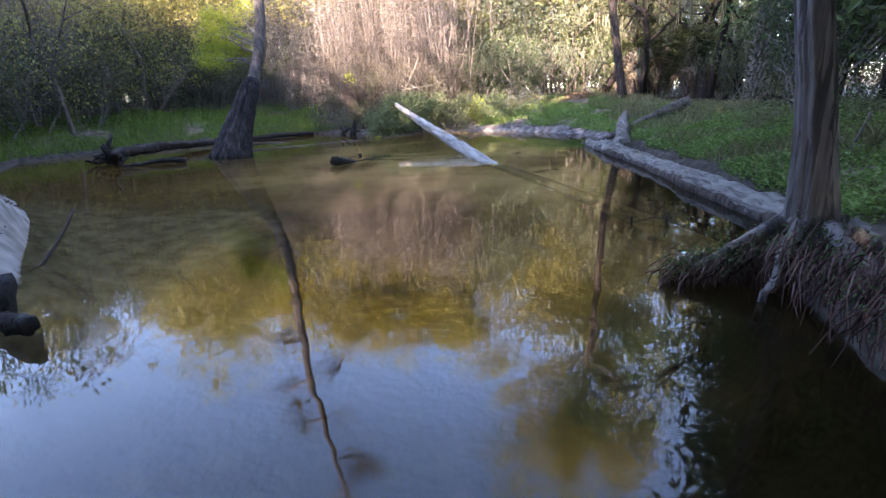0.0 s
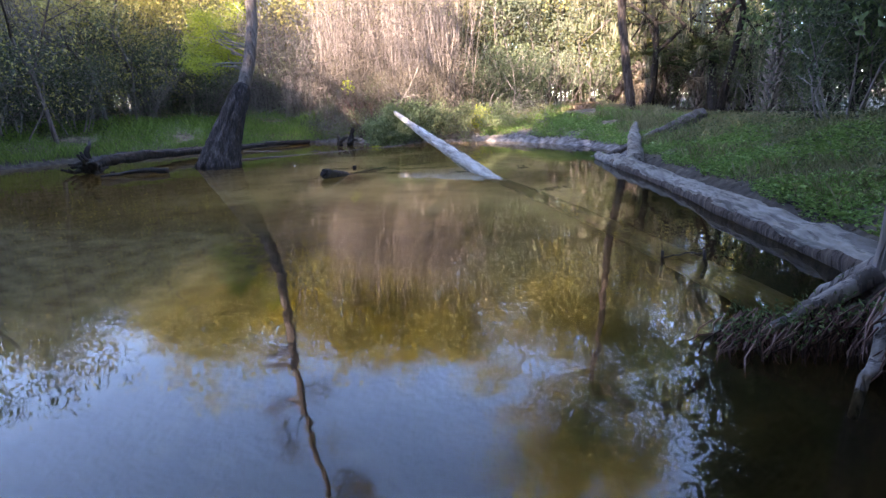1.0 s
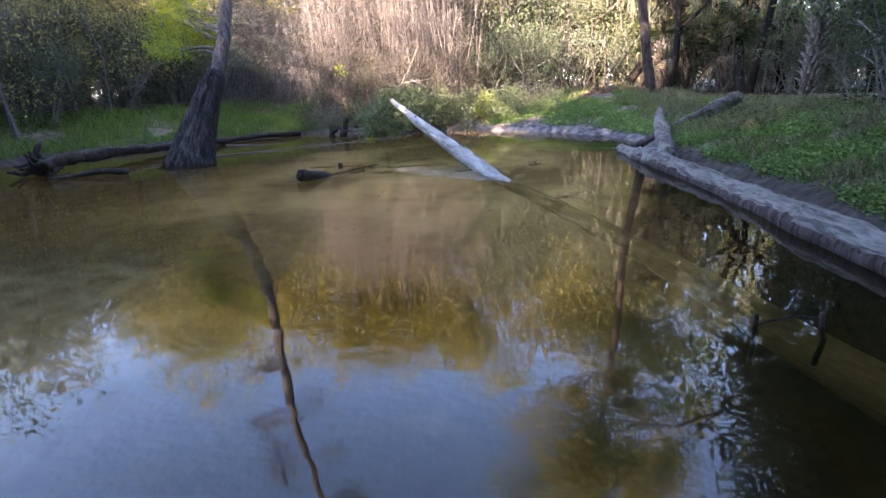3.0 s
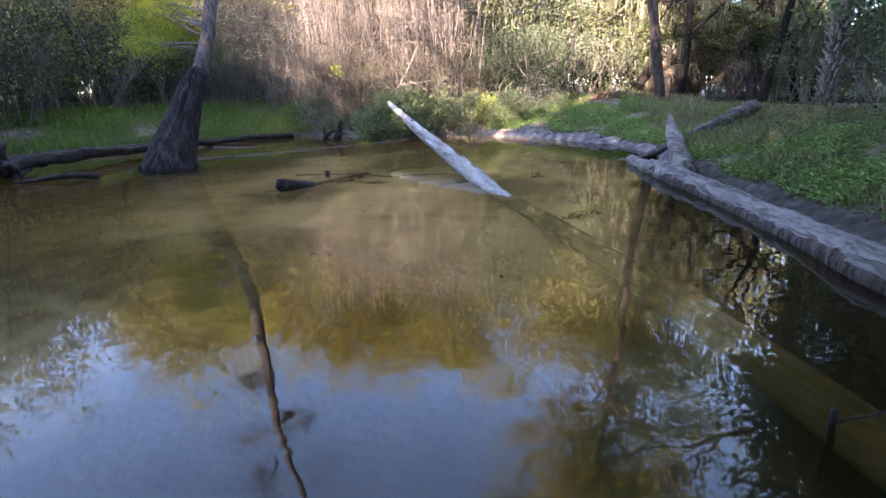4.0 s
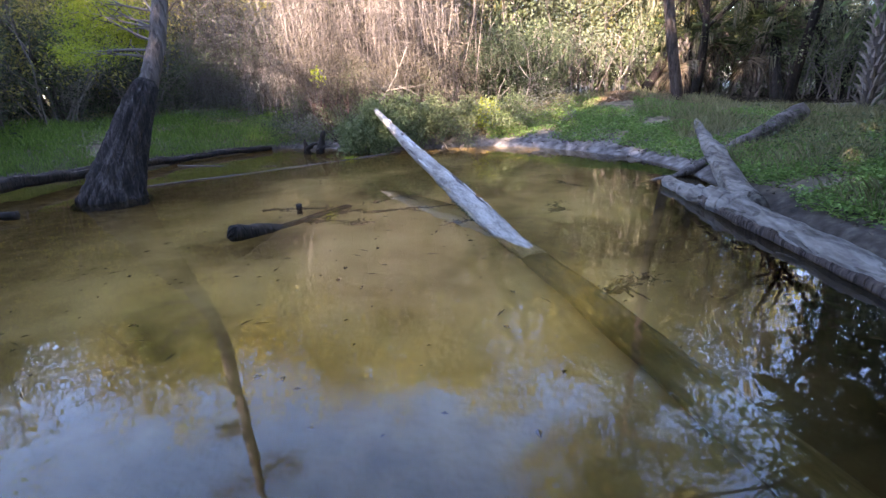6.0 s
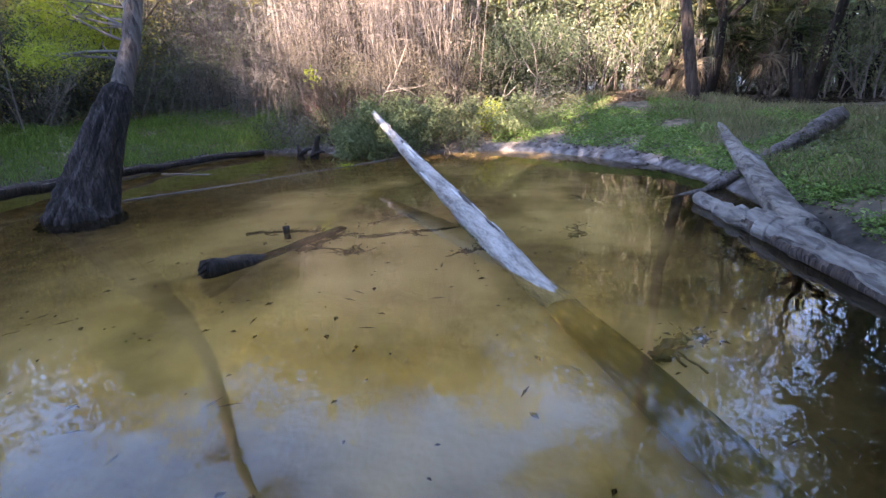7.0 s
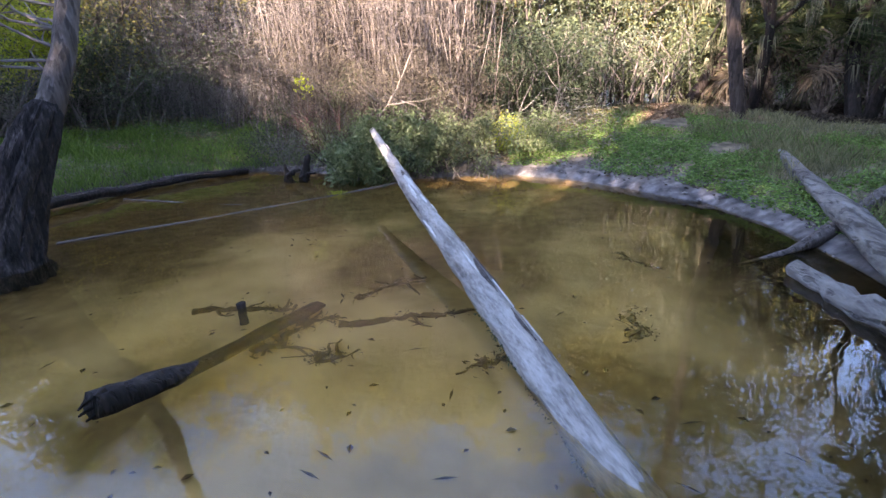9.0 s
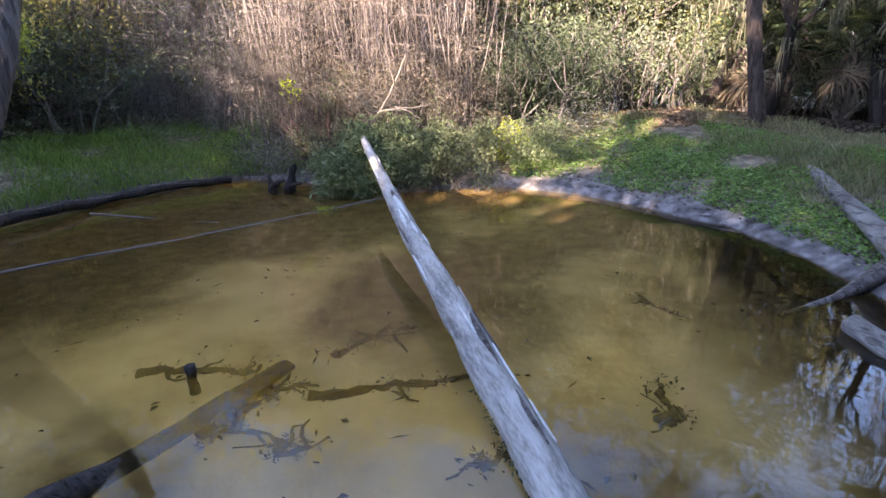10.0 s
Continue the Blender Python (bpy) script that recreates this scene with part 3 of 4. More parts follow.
thing_tube("dead_twig", wander(_r, (2.47, 4.52, -0.5), (2.47, 4.52, 0.06), 5, 0.01), taper(_r, 0.014, 0.012, 5), DARK_BARK, "dark twig poking out of the water", "branch", 63)
thing_tube("dead_twig", wander(_r, (2.47, 4.52, 0.0), (2.78, 4.52, 0.04), 7, 0.015), taper(_r, 0.005, 0.006, 7), DARK_BARK, "thin dark twig lying on the water", "branch", 64)
thing_tube("floating_pole", wander(_r, (-5.25, 12.6, 0.012), (-1.6, 16.7, 0.03), 22, 0.012), taper(_r, 0.018, 0.014, 22, 0.2), TWIG, "long thin bleached pole afloat on the water", "branch", 65, 7)
thing_tube("floating_pole", wander(_r, (-6.4, 15.3, 0.012), (-3.9, 14.85, 0.008), 12, 0.01), taper(_r, 0.016, 0.010, 12, 0.2), TWIG, "thin bleached stick afloat on the water", "branch", 66, 6)
thing_tube("leaning_stick", wander(_r, (-2.55, 3.1, -0.3), (-2.2, 3.5, 0.41), 8, 0.008), taper(_r, 0.022, 0.010, 8), TWIG, "pale bare stick leaning out of the water beside the sand bank", "branch", 67, 8)
thing_tube("dead_twig", wander(_r, (5.0, 5.9, 0.3), (5.25, 6.0, 0.85), 5, 0.01), taper(_r, 0.02, 0.012, 5), TWIG, "pale dead stick stuck in the bank", "branch", 68, 6)


def floating_tuft():
    rng = random.Random(17)
    g = Geo()
    for _ in range(140):
        p = Vector((-2.53 + rng.gauss(0, 0.07), 15.64 + rng.gauss(0, 0.05), rng.uniform(0.0, 0.05)))
        g.leaf(p, (rnd_dir(rng) + Vector((0, 0, 0.4))).normalized(), rnd_dir(rng), rng.uniform(0.03, 0.06), 0.016)
    tagged(new("weed_clump", g.mesh("weed_clump", LEAF_YELLOW)), "small yellow-green weed clump caught on a floating pole", "weeds", kind="stuff")


floating_tuft()


def driftwood():
    rng = random.Random(9)
    root = empty("driftwood", 0.42, 0.04, 0, "forked dark driftwood snag at the foot of the sand bank", "driftwood")
    thing_tube("trunk", wander(rng, (-3.2, 2.35, 0.06), (-1.72, 1.98, 0.05), 10, 0.03), taper(rng, 0.12, 0.055, 10, 0.12), DARK_BARK, "", "", 91, 12, 0.1, root)
    thing_tube("branch_stub", wander(rng, (-1.95, 2.05, 0.05), (-2.02, 2.2, 0.26), 4, 0.012), [0.06, 0.055, 0.05, 0.05, 0.04], DARK_BARK, "", "", 92, 10, 0.1, root)
    thing_tube("branch_stub", wander(rng, (-1.85, 2.0, 0.04), (-1.62, 1.9, 0.10), 4, 0.012), [0.06, 0.05, 0.05, 0.045, 0.04], DARK_BARK, "", "", 93, 10, 0.1, root)
    thing_tube("branch_stub", wander(rng, (-2.3, 1.75, -0.05), (-1.72, 1.72, 0.02), 5, 0.012), taper(rng, 0.04, 0.015, 5), DARK_BARK, "", "", 94, 8, 0.1, root)


driftwood()


def jagged_stump():
    rng = random.Random(10)
    root = empty("stump", -3.8, 17.05, 0, "blackened jagged stump standing at the water's edge", "stump")
    for k, (a, b, r) in enumerate([((-0.1, 0, -0.2), (-0.28, 0, 0.34), 0.10), ((0.05, 0.05, -0.2), (0.22, 0.05, 0.52), 0.12), ((0, 0, 0.05), (0.35, 0, 0.15), 0.05), ((-0.2, -0.1, 0.1), (0.1, -0.15, 0.25), 0.07)]):
        thing_tube("prong", wander(rng, a, b, 6, 0.03), taper(rng, r, r * 0.35, 6, 0.2), DARK_BARK, "", "", 100 + k, 9, 0.15, root)


jagged_stump()


# ---- plants: helpers ----

def grow(rng, geo, p, d, length, radius, depth, tips, spread=0.5, lift=0.08, kids=(2, 3), sides=5, shrink=0.68):
    n = 3 if depth else 2
    pts, q, dd = [p], p, d
    for _ in range(n):
        dd = (dd + rnd_dir(rng) * 0.16 + Vector((0, 0, lift))).normalized()
        q = q + dd * (length / n)
        pts.append(q)
    geo.tube(pts, [radius * (1 - 0.45 * i / n) for i in range(n + 1)], sides, cap=False)
    tips.append((q, dd))
    if depth == 0:
        tips.append((pts[1], dd))
        return
    for k in range(rng.randint(*kids)):
        s = rng.uniform(0.35, 1.0)
        o = pts[min(n, 1 + int(s * n - 0.01))]
        nd = (dd + rnd_dir(rng) * spread * 1.6).normalized()
        grow(rng, geo, o, nd, length * shrink * rng.uniform(0.8, 1.15), radius * 0.5, depth - 1, tips, spread, lift, kids, max(3, sides - 1), shrink)


def leaves(rng, geo, tips, per, spread, size, droop=0.2, thin=0.45):
    for p, d in tips:
        for _ in range(per):
            o = p + Vector((rng.gauss(0, spread), rng.gauss(0, spread), rng.gauss(0, spread * 0.75)))
            al = (d * 0.5 + rnd_dir(rng) + Vector((0, 0, -droop))).normalized()
            si = al.cross(rnd_dir(rng)).normalized()
            s = size * rng.uniform(0.6, 1.4)
            geo.leaf(o, al, si, s, s * thin)


def hang(rng, geo, tips, share, length):
    """Grey moss beards hanging from twigs."""
    for p, d in tips:
        if rng.random() < share:
            L = length * rng.uniform(0.4, 1.2)
            for _ in range(9):
                o = p + Vector((rng.gauss(0, 0.06), rng.gauss(0, 0.06), 0))
                e = o + Vector((rng.gauss(0, 0.07), rng.gauss(0, 0.07), -L * rng.uniform(0.5, 1)))
                geo.blade(o, e, rnd_dir(rng), 0.035)


def plural(name):
    return name.replace("_", " ") + ("es" if name.endswith("sh") else "s")


def woody(name, seed, label, category, stems, height_m, radius, depth, wood, leaf, per, spread, size, open_=0.5, kids=(2, 3), base_spread=0.25, lean=0.35, shrink=0.68, trunk_part="stem", thin=0.45, moss=0.0, low=0, crown=0):
    rng = random.Random(seed)
    root = empty(name, 0, -60, 0, label, category, plural(name))
    tips = []
    for k in range(stems):
        g = Geo()
        a = rng.random() * 6.28
        p = Vector((math.cos(a), math.sin(a), 0)) * rng.uniform(0, base_spread) + Vector((0, 0, -0.15))
        d = Vector((math.cos(a) * lean * rng.random(), math.sin(a) * lean * rng.random(), 1)).normalized()
        grow(rng, g, p, d, height_m * rng.uniform(0.36, 0.5), radius * rng.uniform(0.7, 1.1), depth, tips, open_, 0.08, kids, 7 if radius > 0.05 else 5, shrink)
        part(trunk_part, g, wood, root)
    if low:
        tips += [(Vector((rng.gauss(0, base_spread), rng.gauss(0, base_spread), rng.uniform(0.05, height_m * 0.4))), Vector((0, 0, 1))) for _ in range(low)]
    for _ in range(crown):
        a, q = rng.random() * 6.28, rng.random()
        r = height_m * 0.2 * math.sqrt(rng.random()) * (0.5 + math.sin(math.pi * min(1, 0.15 + 0.8 * q)))
        tips.append((Vector((math.cos(a) * r, math.sin(a) * r, height_m * (0.14 + 0.88 * q))), Vector((0, 0, 1))))
    if per:
        g = Geo()
        leaves(rng, g, tips, per, spread, size, thin=thin)
        joined("foliage", g, leaf, root)
    if moss:
        g = Geo()
        hang(rng, g, tips, moss, 0.9)
        joined("moss", g, MOSS, root)
    return root


def canes(name, seed, label, n, h, wood, leaf, per, size, sway=0.5, rmin=0.005, rmax=0.012, width=0.55):
    """A tangled clump of slender stems with many short side twigs and small leaves."""
    rng = random.Random(seed)
    root = empty(name, 0, -60, 0, label, "bush", plural(name))
    g, tips = Geo(), []
    for _ in range(n):
        a, r = rng.random() * 6.28, abs(rng.gauss(0, width))
        p = Vector((math.cos(a) * r, math.sin(a) * r, -0.1))
        top = p + Vector((rng.gauss(0, sway), rng.gauss(0, sway), h * rng.uniform(0.35, 1.1)))
        pts = wander(rng, p, top, 5, 0.06)
        rad = rng.uniform(rmin, rmax)
        g.tube(pts, [rad * (1 - 0.13 * i) for i in range(6)], 4, cap=False)
        for k in range(rng.randint(7, 12)):
            i = rng.randint(1, 5)
            d = (Vector((rng.gauss(0, 1), rng.gauss(0, 1), rng.uniform(-0.3, 1.2)))).normalized()
            o = pts[i].lerp(pts[i - 1], rng.random())
            q = o + d * rng.uniform(0.2, 0.75)
            g.tube([o, q], [0.006, 0.003], 3, cap=False)
            tips.append((q, d))
        tips.append((top, Vector((0, 0, 1))))
    joined("brushwood", g, wood, root)
    g = Geo()
    leaves(rng, g, tips, per, 0.14, size)
    joined("foliage", g, leaf, root)
    return root


def scatter(proto, spots, seed, lo=0.8, hi=1.2):
    """Copies of a plant at spots (x, y), each turned and sized in its own way; the first spot takes the plant itself."""
    rng = random.Random(seed)
    for k, (x, y) in enumerate(spots):
        s = rng.uniform(lo, hi)
        m = pose(x, y, gz(x, y), 0, 0, rng.uniform(0, 360)) @ Matrix.Diagonal((s, s, s * rng.uniform(0.9, 1.1), 1))
        (proto if k == 0 else copy_thing(proto, Matrix.Identity(4))).matrix_basis = m


def strip(rng, x0, x1, y0, y1, n, clear=1.0, cond=None):
    """n spots in a rectangle, kept off the water and off one another."""
    out = []
    for _ in range(n * 60):
        x, y = rng.uniform(x0, x1), rng.uniform(y0, y1)
        if cond and not cond(x, y):
            continue
        if float(shore_distance(np.array([x]), np.array([y]))[0]) > 0.8 and all((x - a) ** 2 + (y - b) ** 2 > clear ** 2 for a, b in out):
            out.append((x, y))
            if len(out) == n:
                break
    return out


def frond(rng, geo, p, d, size, blades=22, droop=0.35):
    """A palm fan: stalk and blades spreading from its end."""
    side = d.cross(Vector((0, 0, 1))).normalized()
    up = side.cross(d).normalized()
    q = p + d * size * 0.9 + Vector((0, 0, -0.1 * size))
    geo.tube([p, p.lerp(q, 0.5) + up * 0.05 * size, q], [0.018, 0.014, 0.010], 4, cap=False)
    for k in range(blades):
        a = (k / (blades - 1) - 0.5) * 4.2
        o = d * math.cos(a) + side * math.sin(a) + up * rng.uniform(-0.12, 0.12)
        e = q + o.normalized() * size * rng.uniform(0.8, 1.0) + Vector((0, 0, -droop * size * rng.uniform(0.3, 1)))
        geo.blade(q, e, o.cross(up).normalized(), 0.045 * size)


def palm(name, x, y, trunk_h, seed, label, fronds=16, size=0.95, skirt=10, r=0.15):
    rng = random.Random(seed)
    z = gz(x, y)
    root = empty(name, x, y, z, label, "palm", "cabbage palms")
    g = Geo()
    top = Vector((0.1, 0, trunk_h))
    g.tube(wander(rng, (0, 0, -0.2), top, 12, 0.02), taper(rng, r * 1.05, r * 0.9, 12), 12, rough(rng, 0.05))
    part("trunk", g, BARK, root, smooth=True)
    # criss-cross leaf bases
    n = int(trunk_h * 30)
    for k in range(n):
        h, a = trunk_h * (k + 0.5) / n, k * 2.4
        o = Vector((math.cos(a), math.sin(a), 0))
        p = Vector((0.1 * h / trunk_h, 0, h)) + o * r * 0.9
        g = Geo()
        s2 = Vector((-o.y, o.x, 0)) * rng.uniform(-0.35, 0.35)
        L = rng.uniform(0.22, 0.36)
        g.tube([p, p + (o * 0.45 + Vector((0, 0, 1)) + s2).normalized() * L * 0.55, p + (o * 0.75 + Vector((0, 0, 1)) + s2).normalized() * L], [0.05, 0.035, 0.014], 5)
        part("leaf_base", g, BOOT, root)
    for k in range(fronds):
        a = rng.random() * 6.28
        d = Vector((math.cos(a), math.sin(a), rng.uniform(-0.1, 1.1))).normalized()
        g = Geo()
        frond(rng, g, top, d, size * rng.uniform(0.8, 1.15))
        part("frond", g, PALM_LEAF, root)
    for k in range(skirt):
        a = rng.random() * 6.28
        d = Vector((math.cos(a) * 0.6, math.sin(a) * 0.6, -0.9)).normalized()
        g = Geo()
        frond(rng, g, top, d, size * rng.uniform(0.8, 1.1), 16, 0.5)
        part("dead_frond", g, DEAD_FROND, root, "dry brown hanging frond")
    return root


# ---- cypress trees ----
def furrows(rng, amount, fade):
    """Bark ridges that run up a trunk, deepest at its foot."""
    ph = [rng.random() * 6.28 for _ in range(5)]

    def f(th, s):
        k = (1 - s) ** fade if fade else 1.0
        return 1 + k * amount * (math.sin(8 * th + ph[0] + s) + 0.6 * math.sin(13 * th + ph[1] - 2 * s) + 0.4 * math.sin(21 * th + ph[2] + 5 * s))
    return f


def ragged(rng, amount):
    """Torn bark: broken ridges and pits that run up a trunk."""
    o = rng.random() * 50

    def f(th, s):
        c, d = math.cos(th), math.sin(th)
        a = noise.noise(Vector((c * 3.2 + o, d * 3.2, s * 2.2)))
        b = noise.noise(Vector((c * 9 + o, d * 9, s * 5)))
        e = noise.noise(Vector((c * 18 + o, d * 18, s * 16)))
        return 1 + amount * (0.7 * a + 0.8 * (abs(b) * -2 + 0.5) + 0.35 * e)
    return f


def left_cypress():
    rng = random.Random(11)
    root = empty("cypress_tree", -5.18, 11.72, 0, "leaning bald cypress with a flared fluted base standing in the water", "tree")
    lower = [(-0.02, 0, -0.5), (0.0, 0, -0.1), (0.02, 0.02, 0.05), (0.06, 0.08, 0.22), (0.11, 0.2, 0.5), (0.18, 0.34, 0.8), (0.25, 0.48, 1.1), (0.32, 0.62, 1.4), (0.39, 0.73, 1.65), (0.41, 0.77, 1.75)]
    g = Geo()
    g.tube(*finer(lower, [0.54, 0.48, 0.425, 0.37, 0.32, 0.28, 0.25, 0.22, 0.185, 0.12], 7), 110, ragged(rng, 0.20))
    part("buttress", g, BUTTRESS_BARK, root, "dark furrowed flared base", True)
    upper = [(0.25, 0.45, 1.0), (0.39, 0.75, 1.6), (0.48, 1.1, 2.3), (0.50, 1.4, 3.1), (0.46, 1.6, 4.2), (0.42, 1.8, 5.5), (0.44, 2.0, 7.2), (0.77, 2.0, 9.2), (1.12, 2.0, 11), (1.42, 2.0, 13)]
    g = Geo()
    g.tube(*finer(upper, [0.17, 0.15, 0.128, 0.12, 0.115, 0.105, 0.095, 0.08, 0.06, 0.03], 6), 40, ragged(rng, 0.10))
    part("trunk", g, BARK, root, smooth=True)
    # knees and buttress toes at the waterline
    for k in range(16):
        a = k * 0.39 + rng.uniform(-0.1, 0.1)
        o = Vector((math.cos(a), math.sin(a), 0))
        r0 = 0.42 if o.x < 0.3 else 0.36
        toe = thing_tube("toe", [o * (r0 - 0.25) + Vector((0.08, 0, 0.42)), o * (r0 - 0.1) + Vector((0.03, 0, 0.2)), o * (r0 + 0.04) + Vector((0, 0, 0.02)), o * (r0 + 0.12) + Vector((0, 0, -0.3))], [0.03, 0.045, 0.05, 0.04], BUTTRESS_BARK, "", "", 200 + k, 8, 0.1, root)
    # feathery branches low on the left and high up
    tips_all = []
    for k in range(12):
        z0 = rng.uniform(1.7, 3.4)
        s = (z0 - 1.6) / 1.5
        p = Vector((0.39 + 0.11 * min(s, 1), 0.75 + 0.65 * min(s, 1), z0))
        d = Vector((-1 + rng.uniform(-0.2, 0.5), rng.uniform(-0.7, 0.7), rng.uniform(0.1, 0.5))).normalized()
        g, tips = Geo(), []
        grow(rng, g, p, d, 0.75, 0.022, 2, tips, 0.4, -0.02, (3, 4), 5, 0.6)
        part("branch", g, DARK_TWIG, root)
        tips_all += tips
    g = Geo()
    leaves(rng, g, tips_all, 40, 0.13, 0.045, 0.3, 0.35)
    part("foliage", g, LEAF_YELLOW, root, "feathery yellow-green needles")
    tips_all = []
    for k in range(16):
        z0 = rng.uniform(4.0, 12.5)
        p = Vector((0.44 + max(0, z0 - 7) * 0.17, 1.9, z0))
        a = rng.random() * 6.28
        d = Vector((math.cos(a), math.sin(a), 0.35)).normalized()
        g, tips = Geo(), []
        grow(rng, g, p, d, rng.uniform(0.5, 0.9), 0.03, 2, tips, 0.5, 0.0, (2, 3), 5, 0.6)
        part("branch", g, DARK_TWIG, root)
        tips_all += tips
    g = Geo()
    leaves(rng, g, tips_all, 14, 0.2, 0.10, 0.3, 0.35)
    part("foliage", g, LEAF_RUST, root, "rusty autumn needles")


left_cypress()


def right_cypress():
    rng = random.Random(12)
    root = empty("cypress_tree", 3.22, 3.1, 0.0, "slim grey cypress trunk rising from a root mat on the bank", "tree")
    g = Geo()
    line = [(0.02, 0, -0.3), (0.02, 0, 0.05), (0.02, 0, 0.25), (0.0, 0, 0.5), (-0.03, 0, 0.8), (-0.08, 0, 1.2), (-0.19, 0, 1.8), (-0.35, 0, 3.0), (-0.55, 0, 5), (-0.9, 0, 9), (-1.0, 0, 13)]
    g.tube(line, [0.26, 0.205, 0.16, 0.13, 0.11, 0.097, 0.088, 0.083, 0.078, 0.06, 0.03], 64, furrows(rng, 0.06, 0.25))
    part("trunk", g, CYPRESS_BARK, root, smooth=True)
    for k, (b, r) in enumerate([((-0.35, -0.12, 0.17), 0.06), ((-0.72, -0.16, 0.08), 0.05), ((-0.45, -0.5, 0.05), 0.05), ((0.1, -0.7, 0.1), 0.06), ((0.5, -0.3, 0.2), 0.06), ((-0.2, 0.4, 0.0), 0.06)]):
        a = Vector((b[0] * 0.25, b[1] * 0.25, 0.36))
        m = Vector((b[0] * 0.6, b[1] * 0.6, 0.22))
        pts = [a, m] + wander(rng, m, b, 4, 0.02)[1:] + [Vector(b) * 1.12 + Vector((0, 0, -0.3))]
        thing_tube("root", pts, taper(rng, r * 0.9, r * 0.35, len(pts) - 1, 0.1), CYPRESS_BARK, "", "", 300 + k, 9, 0.12, root)
    tips_all = []
    for k in range(12):
        z0 = rng.uniform(4.0, 12.5)
        a = rng.random() * 6.28
        g, tips = Geo(), []
        grow(rng, g, Vector((-0.4 - (z0 - 3.5) * 0.07, 0, z0)), Vector((math.cos(a), math.sin(a), 0.35)).normalized(), rng.uniform(0.6, 1.1), 0.03, 2, tips, 0.5, 0.0, (2, 3), 5, 0.6)
        part("branch", g, DARK_TWIG, root)
        tips_all += tips
    g = Geo()
    leaves(rng, g, tips_all, 14, 0.2, 0.10, 0.3, 0.35)
    part("foliage", g, LEAF_OLIVE, root)


right_cypress()


def root_mat():
    """Rootlets and small herbs draping from the undercut bank beside the near cypress."""
    rng = random.Random(13)
    g, h = Geo(), Geo()
    for _ in range(1000):
        s = rng.random()
        if rng.random() < 0.45:
            p = Vector((2.38 + 0.7 * s + rng.gauss(0, 0.05), 2.98 + rng.gauss(0, 0.07), 0.07 + 0.16 * s + rng.gauss(0, 0.03)))
        else:
            p = Vector((2.85 + 0.45 * rng.random(), 2.95 - 1.9 * s + rng.gauss(0, 0.08), rng.uniform(0.12, 0.42)))
        e = p + Vector((rng.gauss(-0.05, 0.05), rng.gauss(-0.03, 0.05), -min(p.z + 0.03, rng.uniform(0.08, 0.35))))
        m = p.lerp(e, 0.5) + Vector((-0.03, -0.01, 0.02))
        g.tube([p, m, e], [0.005, 0.0045, 0.002], 3, cap=False)
        if rng.random() < 0.8:
            for _k in range(3):
                h.leaf(p + rnd_dir(rng) * 0.05, (rnd_dir(rng) + Vector((-0.3, 0, 0.3))).normalized(), rnd_dir(rng), rng.uniform(0.02, 0.04), 0.014)
    tagged(new("rootlets", g.mesh("rootlets", ROOT)), "reddish-brown rootlets hanging from the undercut bank", "roots", kind="stuff")
    tagged(new("bank_herbs", h.mesh("bank_herbs", LEAF_GREEN)), "small grey-green herbs growing among the rootlets", "herbs", kind="stuff")


root_mat()


# ---- tall straight tree on the grassy rise ----
def rise_tree():
    rng = random.Random(14)
    z = gz(5.5, 19.9)
    root = empty("slim_tree", 5.5, 19.9, z, "slim brown trunk on the grassy rise with a high crown", "tree")
    g = Geo()
    g.tube([(0, 0, -0.2), (0, 0, 0.1), (-0.2, 0, 1.2), (-0.5, 0, 3), (-0.6, 0, 6), (-0.9, 0, 10), (-1.6, 0, 15.5)], [0.18, 0.155, 0.14, 0.13, 0.12, 0.09, 0.04], 14, rough(rng, 0.03))
    part("trunk", g, BROWN_BARK, root, smooth=True)
    tips_all = []
    for k in range(26):
        z0 = rng.uniform(7.5, 14)
        a = rng.random() * 6.28
        g, tips = Geo(), []
        grow(rng, g, Vector((-0.5, 0, z0)), Vector((math.cos(a), math.sin(a), 0.4)).normalized(), rng.uniform(1.2, 2.0) * (1 if z0 < 12 else 0.6), 0.05, 2, tips, 0.5, 0.03, (2, 3), 5, 0.6)
        part("branch", g, BARK, root)
        tips_all += tips
    for _ in range(300):
        v = rnd_dir(rng) * rng.random() ** 0.33
        tips_all.append((Vector((-1.9 + v.x * 3.3, v.y * 3.0, 12.6 + v.z * 3.9)), Vector((0, 0, 1))))
    g = Geo()
    leaves(rng, g, tips_all, 34, 0.34, 0.15)
    part("foliage", g, LEAF_GOLD, root, "golden olive leaves")


rise_tree()

# ---- thickets and woods ----
R = random.Random(21)


def sky_gap(x, y):
    """True outside the opening in the woods beyond the right bank."""
    return not 25 < math.degrees(math.atan2(x - 1.0, y - 4.0)) < 38


reeds = canes("cane_thicket", 30, "dense stand of tall pinkish-tan bare canes", 60, 5.8, TWIG, LEAF_RUST, 3, 0.06, 0.45, 0.006, 0.019)
scatter(reeds, strip(R, -5.4, -0.8, 19.6, 25.0, 30, 0.7), 11, 0.85, 1.25)
bush = woody("bare_bush", 31, "tangled bush of pinkish bare twigs with few leaves", "bush", 8, 2.6, 0.022, 3, TWIG, LEAF_RUST, 5, 0.12, 0.06, 0.55, (3, 3), 0.6, 0.8)
scatter(bush, [(-3.4, 19.2), (-2.4, 19.0), (-1.3, 19.1), (-0.5, 19.4), (-4.3, 19.6), (-1.0, 20.2)], 1, 0.75, 1.1)
grey = canes("grey_thicket", 32, "grey-brown tangled thicket of fine stems", 48, 4.9, DARK_TWIG, LEAF_GREY, 4, 0.06, 0.7, 0.004, 0.012)
